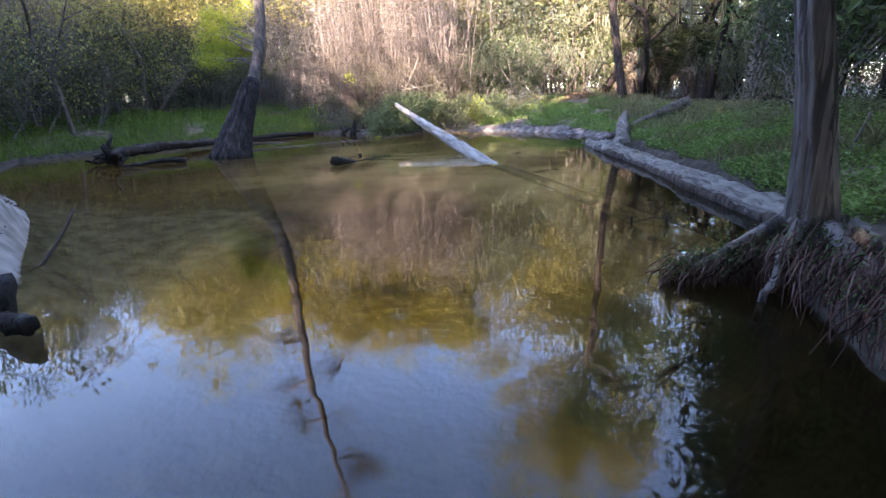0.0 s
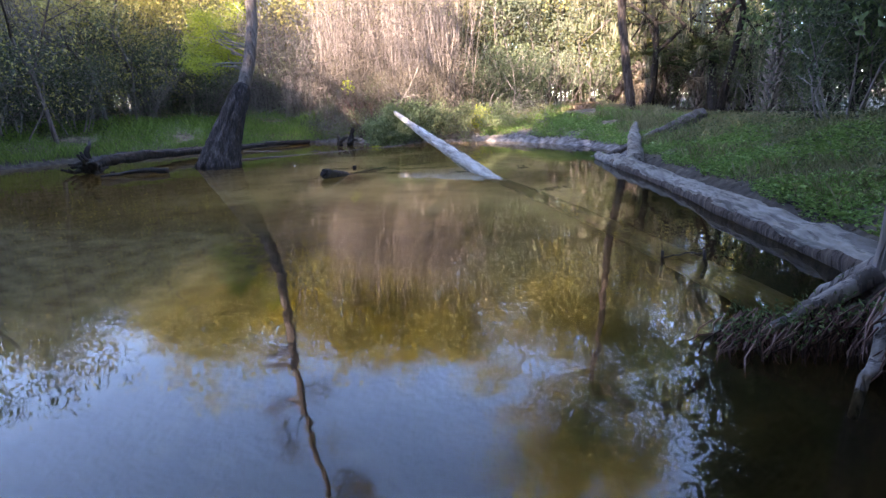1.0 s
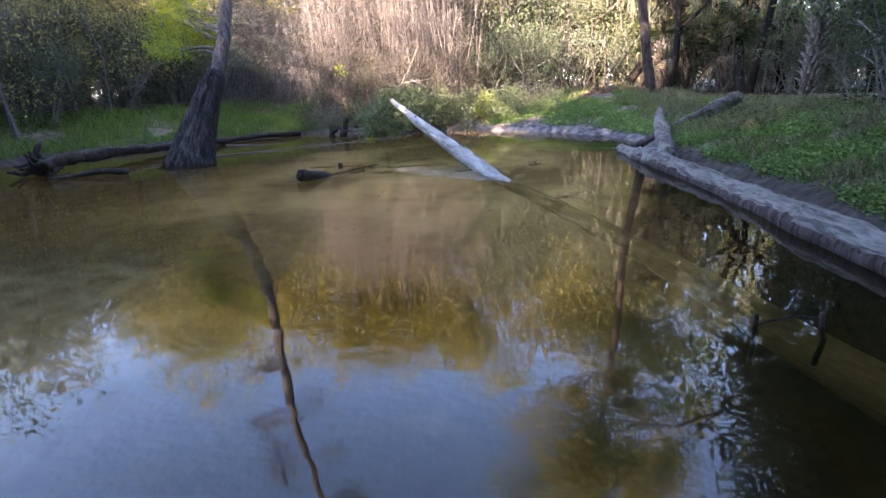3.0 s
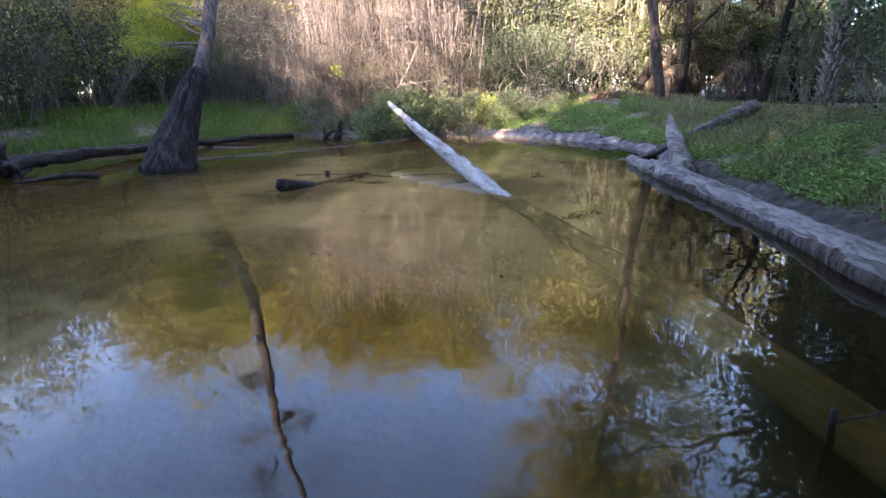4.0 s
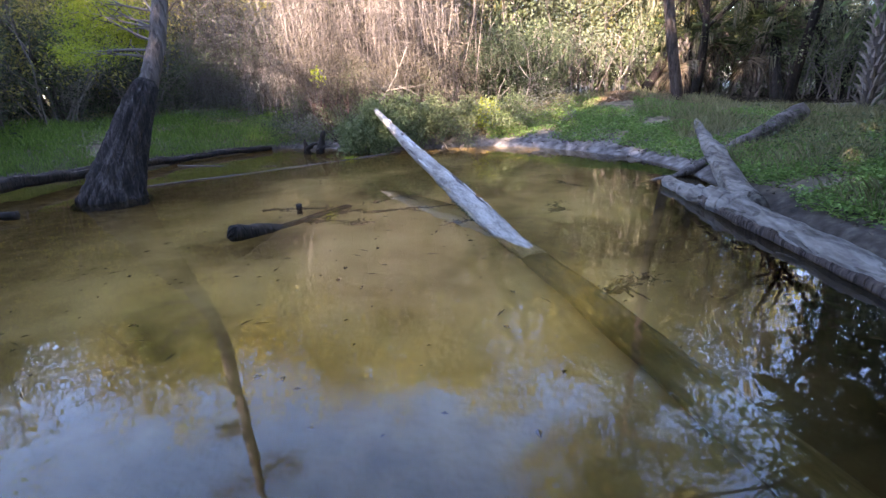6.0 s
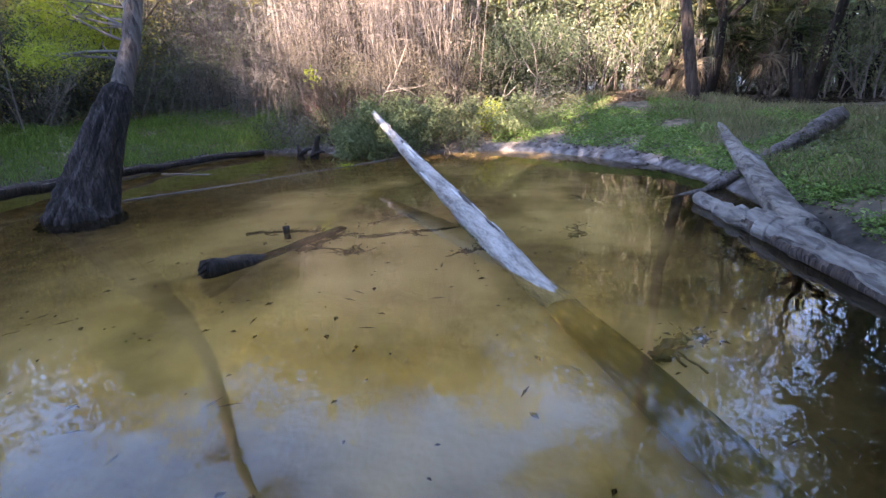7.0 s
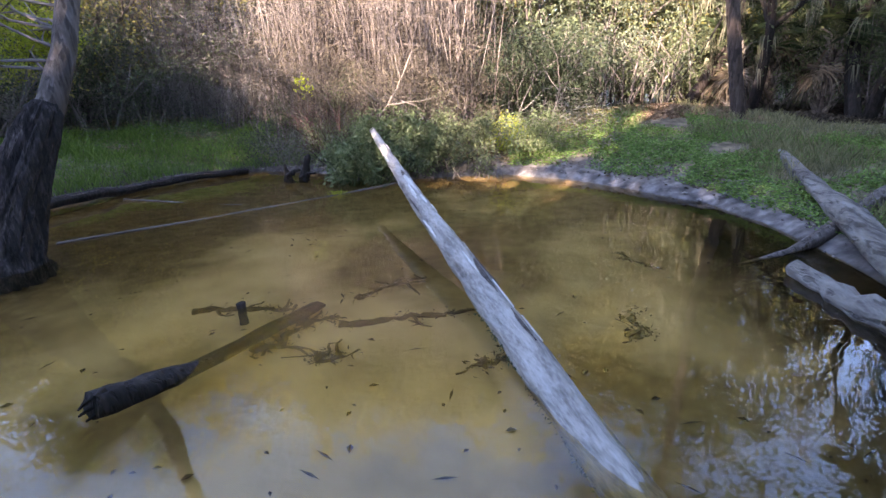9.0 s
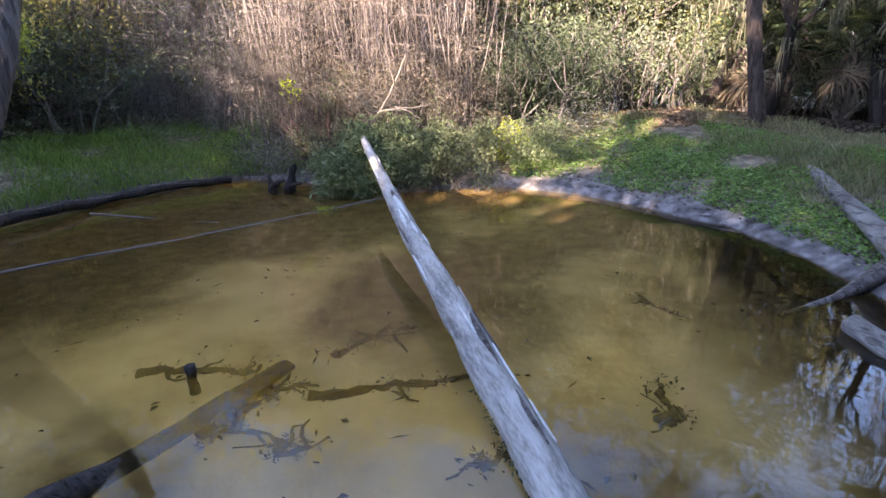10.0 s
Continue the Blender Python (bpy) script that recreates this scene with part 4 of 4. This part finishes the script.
scatter(grey, strip(R, -15, -4.8, 20.6, 25.4, 46, 0.72) + strip(R, -18, -9.5, 11, 21, 34, 0.85, lambda x, y: shore_distance(np.array([x]), np.array([y]))[0] > 3.3), 2, 0.7, 1.2)
grey_bush = woody("grey_bush", 42, "low fine-twigged grey bush at the edge of the grass", "bush", 7, 1.9, 0.015, 3, DARK_TWIG, LEAF_GREY, 6, 0.12, 0.055, 0.6, (2, 3), 0.5, 0.9)
scatter(grey_bush, strip(R, -13, -4.2, 20.3, 21.8, 11, 0.8) + [(-10.6, 17.4), (-11.4, 15.8), (-10.0, 18.8)], 21, 0.7, 1.15)
dark = woody("dark_shrub", 33, "dark leafy shrub at the woods' edge", "bush", 6, 2.8, 0.03, 3, DARK_TWIG, LEAF_DARK, 14, 0.22, 0.075, 0.55, (2, 3), 0.5, 0.7, low=60)
scatter(dark, strip(R, -16, -9.6, 9.5, 19.5, 12, 1.2, lambda x, y: shore_distance(np.array([x]), np.array([y]))[0] > 3.2) + strip(R, 7.0, 14, 4, 17, 16, 1.2, lambda x, y: abs(x - 1.2 - (y - 4) * 0.584) > 1.3) + strip(R, 4.5, 15, 24.6, 28, 15, 0.9) + strip(R, -18, -12, 3.5, 10, 6, 1.4) + [(-11.2, 11.6), (-11.4, 13.0), (-10.9, 14.4), (-11.0, 10.2)] + [(1.2, 20.6), (1.9, 21.6), (0.6, 22.0), (0.3, 20.4), (-0.1, 21.3), (0.9, 21.4), (2.6, 24.9), (3.4, 25.6), (4.4, 26.2), (1.3, 24.6), (11.5, 21.5), (12.5, 19.5), (13.2, 21.8)], 3, 0.7, 1.15)
mid = woody("olive_shrub", 37, "shrub with small grey-olive leaves", "bush", 6, 3.2, 0.03, 3, DARK_TWIG, LEAF_OLIVE, 10, 0.22, 0.09, 0.55, (2, 3), 0.5, 0.7, low=30)
scatter(mid, strip(R, -16, -7.5, 14, 22, 14, 1.3, lambda x, y: shore_distance(np.array([x]), np.array([y]))[0] > 3.4) + [(2.2, 24.0), (3.0, 25.2), (4.2, 24.6), (10.9, 18.8), (11.8, 16.4), (10.2, 20.8), (8.0, 24.5)], 12, 0.8, 1.2)
scatter(copy_thing(mid, Matrix.Identity(4)), strip(R, -5.0, 0.0, 19.2, 20.8, 6, 0.7), 29, 0.38, 0.55)
oak = woody("leafy_tree", 34, "small spreading tree with olive leaves in the sun", "tree", 2, 5.5, 0.07, 4, BARK, LEAF_SUNNY, 16, 0.26, 0.085, 0.6, (2, 3), 0.4, 0.5, trunk_part="trunk", crown=110)
scatter(oak, [(0.2, 23.4), (1.3, 22.8), (1.0, 24.6), (2.6, 23.2), (3.5, 24.0), (4.6, 25.2), (6.3, 25.2), (2.0, 26), (5.4, 27), (7.6, 24.8), (3.6, 27.5)], 4, 0.85, 1.15)
moss_oak = woody("mossy_oak", 38, "dark crooked oak hung with grey moss", "tree", 2, 7.5, 0.17, 4, DARK_BARK, LEAF_OLIVE, 14, 0.3, 0.09, 0.7, (2, 3), 0.5, 0.6, trunk_part="trunk", moss=0.5, crown=90)
scatter(moss_oak, [(6.7, 22.4), (8.7, 21.2), (10.4, 22.0), (11.8, 19.6), (7.6, 26.5), (13, 17)], 13, 0.85, 1.15)
scatter(copy_thing(mid, Matrix.Identity(4)), [(9.6, 21.6), (10.6, 23.8), (11.6, 26.2), (12.6, 24.6), (9.9, 25.6), (13.6, 27.6), (12.0, 22.0), (14.0, 24.0)] + strip(R, 5, 15, 23.5, 26, 9, 1.1) + strip(R, 1, 15, 26, 31, 16, 1.1), 18, 0.9, 1.3)
scatter(copy_thing(mid, Matrix.Identity(4)), strip(R, -16, 1.8, 24.3, 26, 12, 1.2) + strip(R, 2, 9, 27.8, 29.5, 5, 1.3), 27, 1.6, 2.0)
small_tree = woody("sapling", 39, "thin pale sapling at the edge of the litter", "tree", 3, 2.6, 0.028, 2, TWIG, LEAF_SUNNY, 8, 0.15, 0.08, 0.5, (2, 3), 0.15, 0.3, trunk_part="trunk")
scatter(small_tree, [(3.3, 21.3), (2.75, 22.2), (4.5, 22.4)], 14, 0.85, 1.1)
tall = woody("woodland_tree", 35, "tall slim woodland tree in autumn leaf", "tree", 1, 10, 0.12, 4, BARK, LEAF_GOLD, 24, 0.3, 0.15, 0.55, (2, 3), 0.1, 0.12, trunk_part="trunk", crown=190)
scatter(tall, strip(R, -18, 2.5, 25.5, 31, 18, 1.9) + strip(R, 2, 16, 28, 34, 8, 2.0, sky_gap), 5, 0.95, 1.35)
scatter(copy_thing(tall, Matrix.Identity(4)), [(2.6, 26.4), (4.4, 27.0), (6.2, 26.6), (8.2, 27.4), (3.6, 29.4), (6.8, 29.6)], 30, 1.1, 1.3)
scatter(copy_thing(tall, Matrix.Identity(4)), strip(R, -22, -10, 17, 27, 22, 1.7, lambda x, y: x + y < 11) + strip(R, -13, -1, 25, 29, 9, 1.6), 28, 0.68, 0.84)
gold_tree = woody("golden_tree", 43, "tall tree in bright yellow autumn leaf", "tree", 1, 9.5, 0.12, 4, BARK, LEAF_AUTUMN, 28, 0.3, 0.14, 0.55, (2, 3), 0.1, 0.12, trunk_part="trunk", crown=150)
scatter(gold_tree, [(-8.6, 25.0), (-6.2, 25.6), (-4.4, 26.2), (-10.8, 26.0), (-2.2, 27.4), (-7.4, 27.8)], 22, 0.95, 1.15)
left_tree = woody("woodland_tree", 40, "slim woodland tree in the shade of the bank", "tree", 1, 7.0, 0.09, 4, BARK, LEAF_GOLD, 13, 0.32, 0.13, 0.55, (2, 3), 0.1, 0.15, trunk_part="trunk", crown=100)
scatter(left_tree, strip(R, -17, -11.5, 8.5, 13, 7, 1.3) + strip(R, -20, -10, 12, 25, 16, 1.8) + strip(R, -13, 1.5, 25, 27, 9, 1.2), 15, 0.55, 0.75)
right_tree = woody("woodland_tree", 41, "tall dark leafy tree over the bank", "tree", 1, 10.5, 0.13, 4, DARK_BARK, LEAF_GREEN, 34, 0.42, 0.16, 0.55, (2, 3), 0.1, 0.12, trunk_part="trunk", crown=260)
scatter(right_tree, [(5.9, 3.4), (6.6, 5.0), (6.9, 6.4), (7.9, 4.2), (8.6, 7.4), (9.4, 5.8), (10.4, 8.4), (9.6, 10.2), (10.8, 11.8)] + strip(R, 8.6, 13, 5, 16, 18, 1.3, sky_gap) + strip(R, 12, 18, 2, 16, 6, 2.2), 16, 0.8, 1.1)
behind = woody("woodland_tree", 36, "tall dense tree added to shade the pond and back the woods", "tree", 1, 18, 0.2, 3, BARK, LEAF_GREEN, 9, 0.7, 0.65, 0.6, (3, 3), 0.1, 0.12, trunk_part="trunk", low=40, crown=130)
# unseen trees behind the camera, added and sized to block the sun
scatter(behind, strip(R, -18, -9.5, -10, -4, 15, 1.6), 6, 0.55, 0.61)
scatter(copy_thing(behind, Matrix.Identity(4)), strip(R, -6.6, -2.6, -8, -2.5, 8, 1.4), 20, 0.80, 0.87)
scatter(copy_thing(behind, Matrix.Identity(4)), strip(R, -10, -3.6, -17, -9, 8, 1.7) + strip(R, -3.5, 3, -14, -10.5, 5, 1.7), 23, 0.62, 0.72)
sun_screen = copy_thing(behind, Matrix.Identity(4))
scatter(sun_screen, strip(R, -32, -19.5, -14, -6, 9, 2.4), 17, 0.77, 0.85)
scatter(copy_thing(behind, Matrix.Identity(4)), strip(R, -32, -20, -6, 8, 11, 2.4), 26, 0.645, 0.725)
scatter(copy_thing(behind, Matrix.Identity(4)), strip(R, 3, 15, -17, -4, 12, 2.6), 24, 0.6, 0.72)
scatter(copy_thing(behind, Matrix.Identity(4)), [(4.4, -3.2), (5.2, -6.0), (7.0, -2.2), (5.6, 0.6), (3.9, -8), (8.4, 1.2)], 19, 0.6, 0.8)

scatter(copy_thing(behind, Matrix.Identity(4)), strip(R, -31, -20, 9, 31, 24, 1.7) + strip(R, -22, 20, 33.5, 39, 15, 2.6), 25, 0.36, 0.46)

# palms
palm("cabbage_palm", 9.0, 17.7, 6.2, 51, "cabbage palm with criss-cross leaf bases on its trunk")
palm("cabbage_palm", 8.0, 9.2, 2.6, 52, "low palm with broad dark fans over the bank", 18, 1.1, 5, 0.13)
palm("cabbage_palm", 9.9, 23.4, 3.0, 53, "palm with a skirt of dry brown fronds in the shade", 14, 0.95, 12, 0.14)
palm("cabbage_palm", 7.7, 23.9, 2.4, 54, "palm with a skirt of dry brown fronds in the shade", 12, 0.95, 12, 0.14)

palm("cabbage_palm", 6.5, 23.2, 1.7, 55, "short palm with hanging dry fronds in the dark hollow", 10, 0.9, 14, 0.14)
palm("cabbage_palm", 8.5, 22.5, 1.9, 56, "short palm with hanging dry fronds in the dark hollow", 12, 0.9, 14, 0.14)
_r = random.Random(82)
thing_tube("leaning_tree", wander(_r, (5.0, 23.0, 0.6), (6.6, 23.6, 2.6), 10, 0.04), taper(_r, 0.19, 0.15, 10, 0.1), BROWN_BARK, "thick brown trunk leaning over the leaf mound", "tree", 83, 14, 0.1)


# ---- low shrubs, roots and dead wood at the far shore ----
def bank_bush(x, y, z, seed, label, leaf, n, spread, size, reach):
    """A low bush leaning out over the water."""
    rng = random.Random(seed)
    root = empty("bank_bush", x, y, z, label, "bush", "bank bushes")
    g, tips = Geo(), []
    for _ in range(12):
        d = Vector((rng.gauss(0, 0.6), rng.gauss(-0.5, 0.5), rng.uniform(0.0, 0.9))).normalized()
        grow(rng, g, Vector((rng.gauss(0, 0.15), 0, 0)), d, reach, 0.012, 2, tips, 0.5, -0.06, (2, 3), 4, 0.65)
    joined("brushwood", g, DARK_TWIG, root)
    g = Geo()
    leaves(rng, g, tips, n, spread, size, 0.4, 0.3)
    joined("foliage", g, leaf, root)


bank_bush(-2.45, 17.2, 0.3, 61, "light green bush hanging over the water's edge", LEAF_SHRUB, 22, 0.12, 0.11, 0.36)
bank_bush(-2.05, 17.5, 0.4, 62, "light green bush hanging over the water's edge", LEAF_SHRUB, 22, 0.13, 0.10, 0.46)
bank_bush(-1.7, 17.75, 0.45, 69, "leafy green bush behind the tip of the log", LEAF_SHRUB, 18, 0.14, 0.09, 0.52)
bank_bush(-1.1, 17.75, 0.45, 63, "low brown-green bush on the undercut bank", LEAF_OLIVE, 18, 0.12, 0.08, 0.48)
bank_bush(-0.4, 17.85, 0.45, 64, "low brown-green bush on the undercut bank", LEAF_OLIVE, 18, 0.12, 0.08, 0.46)
bank_bush(0.9, 18.5, 0.5, 65, "low green bush on the bank", LEAF_SHRUB, 14, 0.14, 0.07, 0.42)
bank_bush(0.3, 18.9, 0.5, 68, "low yellow-green bush on the bank", LEAF_YELLOW, 7, 0.10, 0.07, 0.36)
bank_bush(-5.0, 19.0, 0.4, 66, "dark bush behind the stump", LEAF_DARK, 8, 0.16, 0.07, 0.55)
bank_bush(-4.2, 18.8, 0.35, 67, "dark bush behind the stump", LEAF_GREY, 8, 0.16, 0.07, 0.5)
bank_bush(-3.4, 18.3, 0.4, 70, "grey-green bush at the foot of the canes", LEAF_OLIVE, 12, 0.14, 0.07, 0.45)

_r = random.Random(80)
for k in range(26):
    x = _r.uniform(-1.7, 0.2)
    a = Vector((x, 17.45 + _r.uniform(0, 0.1), _r.uniform(0.2, 0.4)))
    b = Vector((x + _r.gauss(0, 0.18), 17.12 + _r.uniform(-0.08, 0.1), -0.03))
    thing_tube("bank_root", wander(_r, a, b, 4, 0.025), taper(_r, 0.014, 0.008, 4), TWIG, "bare pale root hanging from the undercut bank", "root", 400 + k, 5, 0.05)


def fork_branch():
    rng = random.Random(15)
    root = empty("dead_branch", 0, 0, 0, "bare pale forked dead branch standing in the thicket", "branch")
    lines = [((-2.65, 17.55, 0.5), (-1.95, 17.55, 1.48), 0.028), ((-1.97, 17.55, 1.45), (-1.45, 17.55, 2.4), 0.022), ((-2.0, 17.55, 1.42), (-1.0, 17.45, 1.55), 0.015),
             ((-2.05, 17.55, 1.4), (-2.7, 17.6, 1.95), 0.013), ((-1.7, 17.55, 1.9), (-1.9, 17.55, 2.7), 0.014), ((-1.7, 17.5, 1.5), (-1.2, 17.45, 1.25), 0.013), ((-2.3, 17.3, 0.95), (-1.3, 17.6, 0.75), 0.02)]
    for k, (a, b, r) in enumerate(lines):
        thing_tube("limb", wander(rng, a, b, 7, 0.03), taper(rng, r, r * 0.4, 7), PALE_BRANCH, "", "", 500 + k, 7, 0.06, root)


fork_branch()


def dry_spray():
    rng = random.Random(16)
    root = empty("rusty_bush", -3.5, 18.3, gz(-3.5, 18.3), "arching rust-red bare bush with a tip of yellow leaves", "bush")
    g, tips = Geo(), []
    for _ in range(26):
        d = Vector((rng.gauss(-0.15, 0.5), rng.gauss(-0.2, 0.3), 1)).normalized()
        grow(rng, g, Vector((rng.gauss(0, 0.12), rng.gauss(0, 0.1), 0)), d, rng.uniform(0.7, 1.1), 0.012, 1, tips, 0.5, -0.02, (3, 4), 4, 0.6)
    joined("brushwood", g, ROOT, root)
    g = Geo()
    leaves(rng, g, [(Vector((-0.5, -0.1, 1.75)), Vector((0, 0, 1))), (Vector((-0.42, -0.1, 1.6)), Vector((0, 0, 1)))], 26, 0.1, 0.10)
    part("foliage", g, LEAF_YELLOW, root, "yellow leaf tip")


dry_spray()


# ---- grass, herbs, litter ----
def cover(name, n, region, h, w, mat, label, seed, cond=None, lean=0.5, patch=0.0, category="grass", spread=0.0):
    rng = random.Random(seed)
    x0, x1, y0, y1 = region
    X = np.array([rng.uniform(x0, x1) for _ in range(n)])
    Y = np.array([rng.uniform(y0, y1) for _ in range(n)])
    D, Z = shore_distance(X, Y), height(X, Y)
    g = Geo()
    for x, y, d, z in zip(X, Y, D, Z):
        q = noise.noise(Vector((x * 0.9, y * 0.9, seed)))
        if d < 0.12 or q < patch - 0.5 + rng.uniform(-0.15, 0.15) or (cond and not cond(x, y, d + 0.25 * q)):
            continue
        hh = h * rng.uniform(0.35, 1.3) * max(0.25, 1 + 1.1 * q)
        a = rng.random() * 6.28
        p = Vector((x, y, z - 0.01))
        o = Vector((math.cos(a), math.sin(a), 0))
        if spread:
            g.leaf(p + Vector((0, 0, hh * rng.random())), (o + Vector((0, 0, rng.uniform(-0.2, 0.5)))).normalized(), Vector((-o.y, o.x, rng.uniform(-0.4, 0.4))).normalized(), spread * rng.uniform(0.6, 1.4), spread * 0.7)
        else:
            g.blade(p, p + o * (lean * hh * rng.random()) + Vector((0, 0, hh)), Vector((-o.y, o.x, 0)), w)
    tagged(new(name, g.mesh(name, mat)), label, category, kind="stuff")


cover("grass", 135000, (-13.5, -3.4, 6.4, 22.5), 0.18, 0.009, GRASS, "fresh green grass along the low bank", 41, lambda x, y, d: 0.03 < d < 3.6, 0.7, 0.0)
cover("dry_grass", 24000, (-14, -4.2, -3, 8), 0.16, 0.008, DRY_GREEN, "tan grass on the low bank", 56, lambda x, y, d: d > 1.4, 0.8, 0.3)
cover("weeds", 26000, (-14, -3.4, 9, 21), 0.22, 0.03, LEAF_SHRUB, "low leafy weeds among the grass", 50, lambda x, y, d: 0.3 < d < 3.6, 1.0, 0.45, "weeds", 0.06)
cover("herb_cover", 120000, (0.4, 9, 11, 21.5), 0.09, 0.03, HERB, "low bright green herbs covering the bank", 42, lambda x, y, d: 0.28 < d < 4.2 and y < 20.6 + 0.3 * math.sin(3 * x), 1.0, 0.33, "herbs", 0.055)
cover("herb_cover", 90000, (3.6, 8, 2, 11.5), 0.12, 0.03, HERB, "green herbs and creepers on the steep bank", 43, lambda x, y, d: 0.16 < d < 4.2 and y > 2.9 + 0.7 * math.sin(2.3 * x) + 0.3 * math.sin(7 * x), 1.0, 0.30, "herbs", 0.05)
cover("dry_grass", 46000, (0.6, 11, 10, 22), 0.15, 0.007, DRY_GREEN, "short tan dry grass along the top of the rise", 44, lambda x, y, d: (1.5 < d < 6 and x > 4.6) or 2.6 < d < 4.5, 0.7, 0.25)
cover("tall_grass", 42000, (4.2, 10, 3, 17), 0.15, 0.007, DRY_GREEN, "rank olive grass on the shaded bank", 45, lambda x, y, d: 0.3 < d < 5, 0.8, 0.40)
cover("leaf_litter", 22000, (1.6, 6.2, 19.6, 26), 0.03, 0.03, LEAF_LITTER, "orange-brown fallen leaves under the trees", 46, None, 1.0, 0.0, "leaf litter", 0.09)
# darker leaf colour here paints the shade of the palm hollow
cover("leaf_litter", 16000, (5.4, 13, 19.6, 27), 0.03, 0.03, DARK_LITTER, "fallen leaves coloured dark for the shade under the palms", 54, None, 1.0, 0.0, "leaf litter", 0.09)
cover("leaf_litter", 26000, (-14, 1.0, 17.6, 25), 0.03, 0.03, DRY, "dull fallen leaves under the thicket", 47, lambda x, y, d: d > 0.5, 1.0, 0.0, "leaf litter", 0.08)
cover("shore_debris", 16000, (-11, 7, 2.5, 19), 0.04, 0.03, DARK_LITTER, "dark twigs and leaves stranded along the shore", 48, lambda x, y, d: d < 0.9, 1.0, 0.2, "leaf litter", 0.06)


cover("weeds", 14000, (-14, 2.6, 17.4, 22), 0.42, 0.03, LEAF_SHRUB, "knee-high green weeds in front of the thicket", 51, lambda x, y, d: 1.6 < d < 4.0, 1.0, 0.42, "weeds", 0.07)
cover("weeds", 16000, (-4, 2.6, 17.4, 21), 0.6, 0.03, LEAF_GREY, "grey-green weeds under the canes", 55, lambda x, y, d: 0.9 < d < 3.2, 1.0, 0.45, "weeds", 0.06)
cover("weeds", 9000, (4.4, 9, 2.5, 14), 0.4, 0.03, LEAF_OLIVE, "rank olive weeds on the shaded bank", 57, lambda x, y, d: 0.8 < d < 4.5, 1.0, 0.5, "weeds", 0.06)
cover("weeds", 12000, (-14, -3.5, 8, 21), 0.6, 0.03, LEAF_DARK, "dark leafy weeds at the edge of the grass", 52, lambda x, y, d: 2.9 < d < 5.0, 1.0, 0.45, "weeds", 0.08)


def mud_clods():
    """Crumbled lumps of mud along the foot of the banks."""
    rng = random.Random(53)
    g = Geo()
    n = 9000
    X = np.array([rng.uniform(-10.5, 6) for _ in range(n)])
    Y = np.array([rng.uniform(2, 19) for _ in range(n)])
    D, Z = shore_distance(X, Y), height(X, Y)
    for x, y, d, z in zip(X, Y, D, Z):
        if not 0.02 < d < 0.75 or x < -4.2 or y < 12.4:
            continue
        s = rng.choice([0.015, 0.02, 0.025, 0.03, 0.05])
        i = len(g.v)
        c = Vector((x, y, z + s * 0.2))
        g.v += [c + Vector((s * rng.uniform(0.7, 1.5), 0, 0)), c + Vector((0, s * rng.uniform(0.7, 1.5), 0)), c - Vector((s * rng.uniform(0.7, 1.5), 0, 0)), c - Vector((0, s * rng.uniform(0.7, 1.5), 0)),
                c + Vector((rng.uniform(-s, s) * 0.4, rng.uniform(-s, s) * 0.4, s * rng.uniform(0.5, 0.9)))]
        g.f += [(i, i + 1, i + 4), (i + 1, i + 2, i + 4), (i + 2, i + 3, i + 4), (i + 3, i, i + 4)]
    tagged(new("mud_clods", g.mesh("mud_clods", MUD)), "crumbled grey lumps of mud along the waterline", "mud", kind="stuff")


mud_clods()


def bed_litter():
    rng = random.Random(49)
    g = Geo()
    for _ in range(420):
        x, y = rng.uniform(-4.5, 3.6), rng.uniform(6.5, 16.8)
        p = Vector((x, y, gz(x, y) + 0.012))
        a = rng.random() * 6.28
        L = rng.choice([0.04, 0.05, 0.06, 0.08, 0.16])
        g.leaf(p, Vector((math.cos(a), math.sin(a), 0.03)), Vector((-math.sin(a), math.cos(a), 0.1)), L, 0.022 if L > 0.1 else L * 0.55)
    tagged(new("sunken_leaves", g.mesh("sunken_leaves", DARK_LITTER)), "dark dead leaves and twigs lying on the sandy bed", "leaf litter", kind="stuff")


bed_litter()
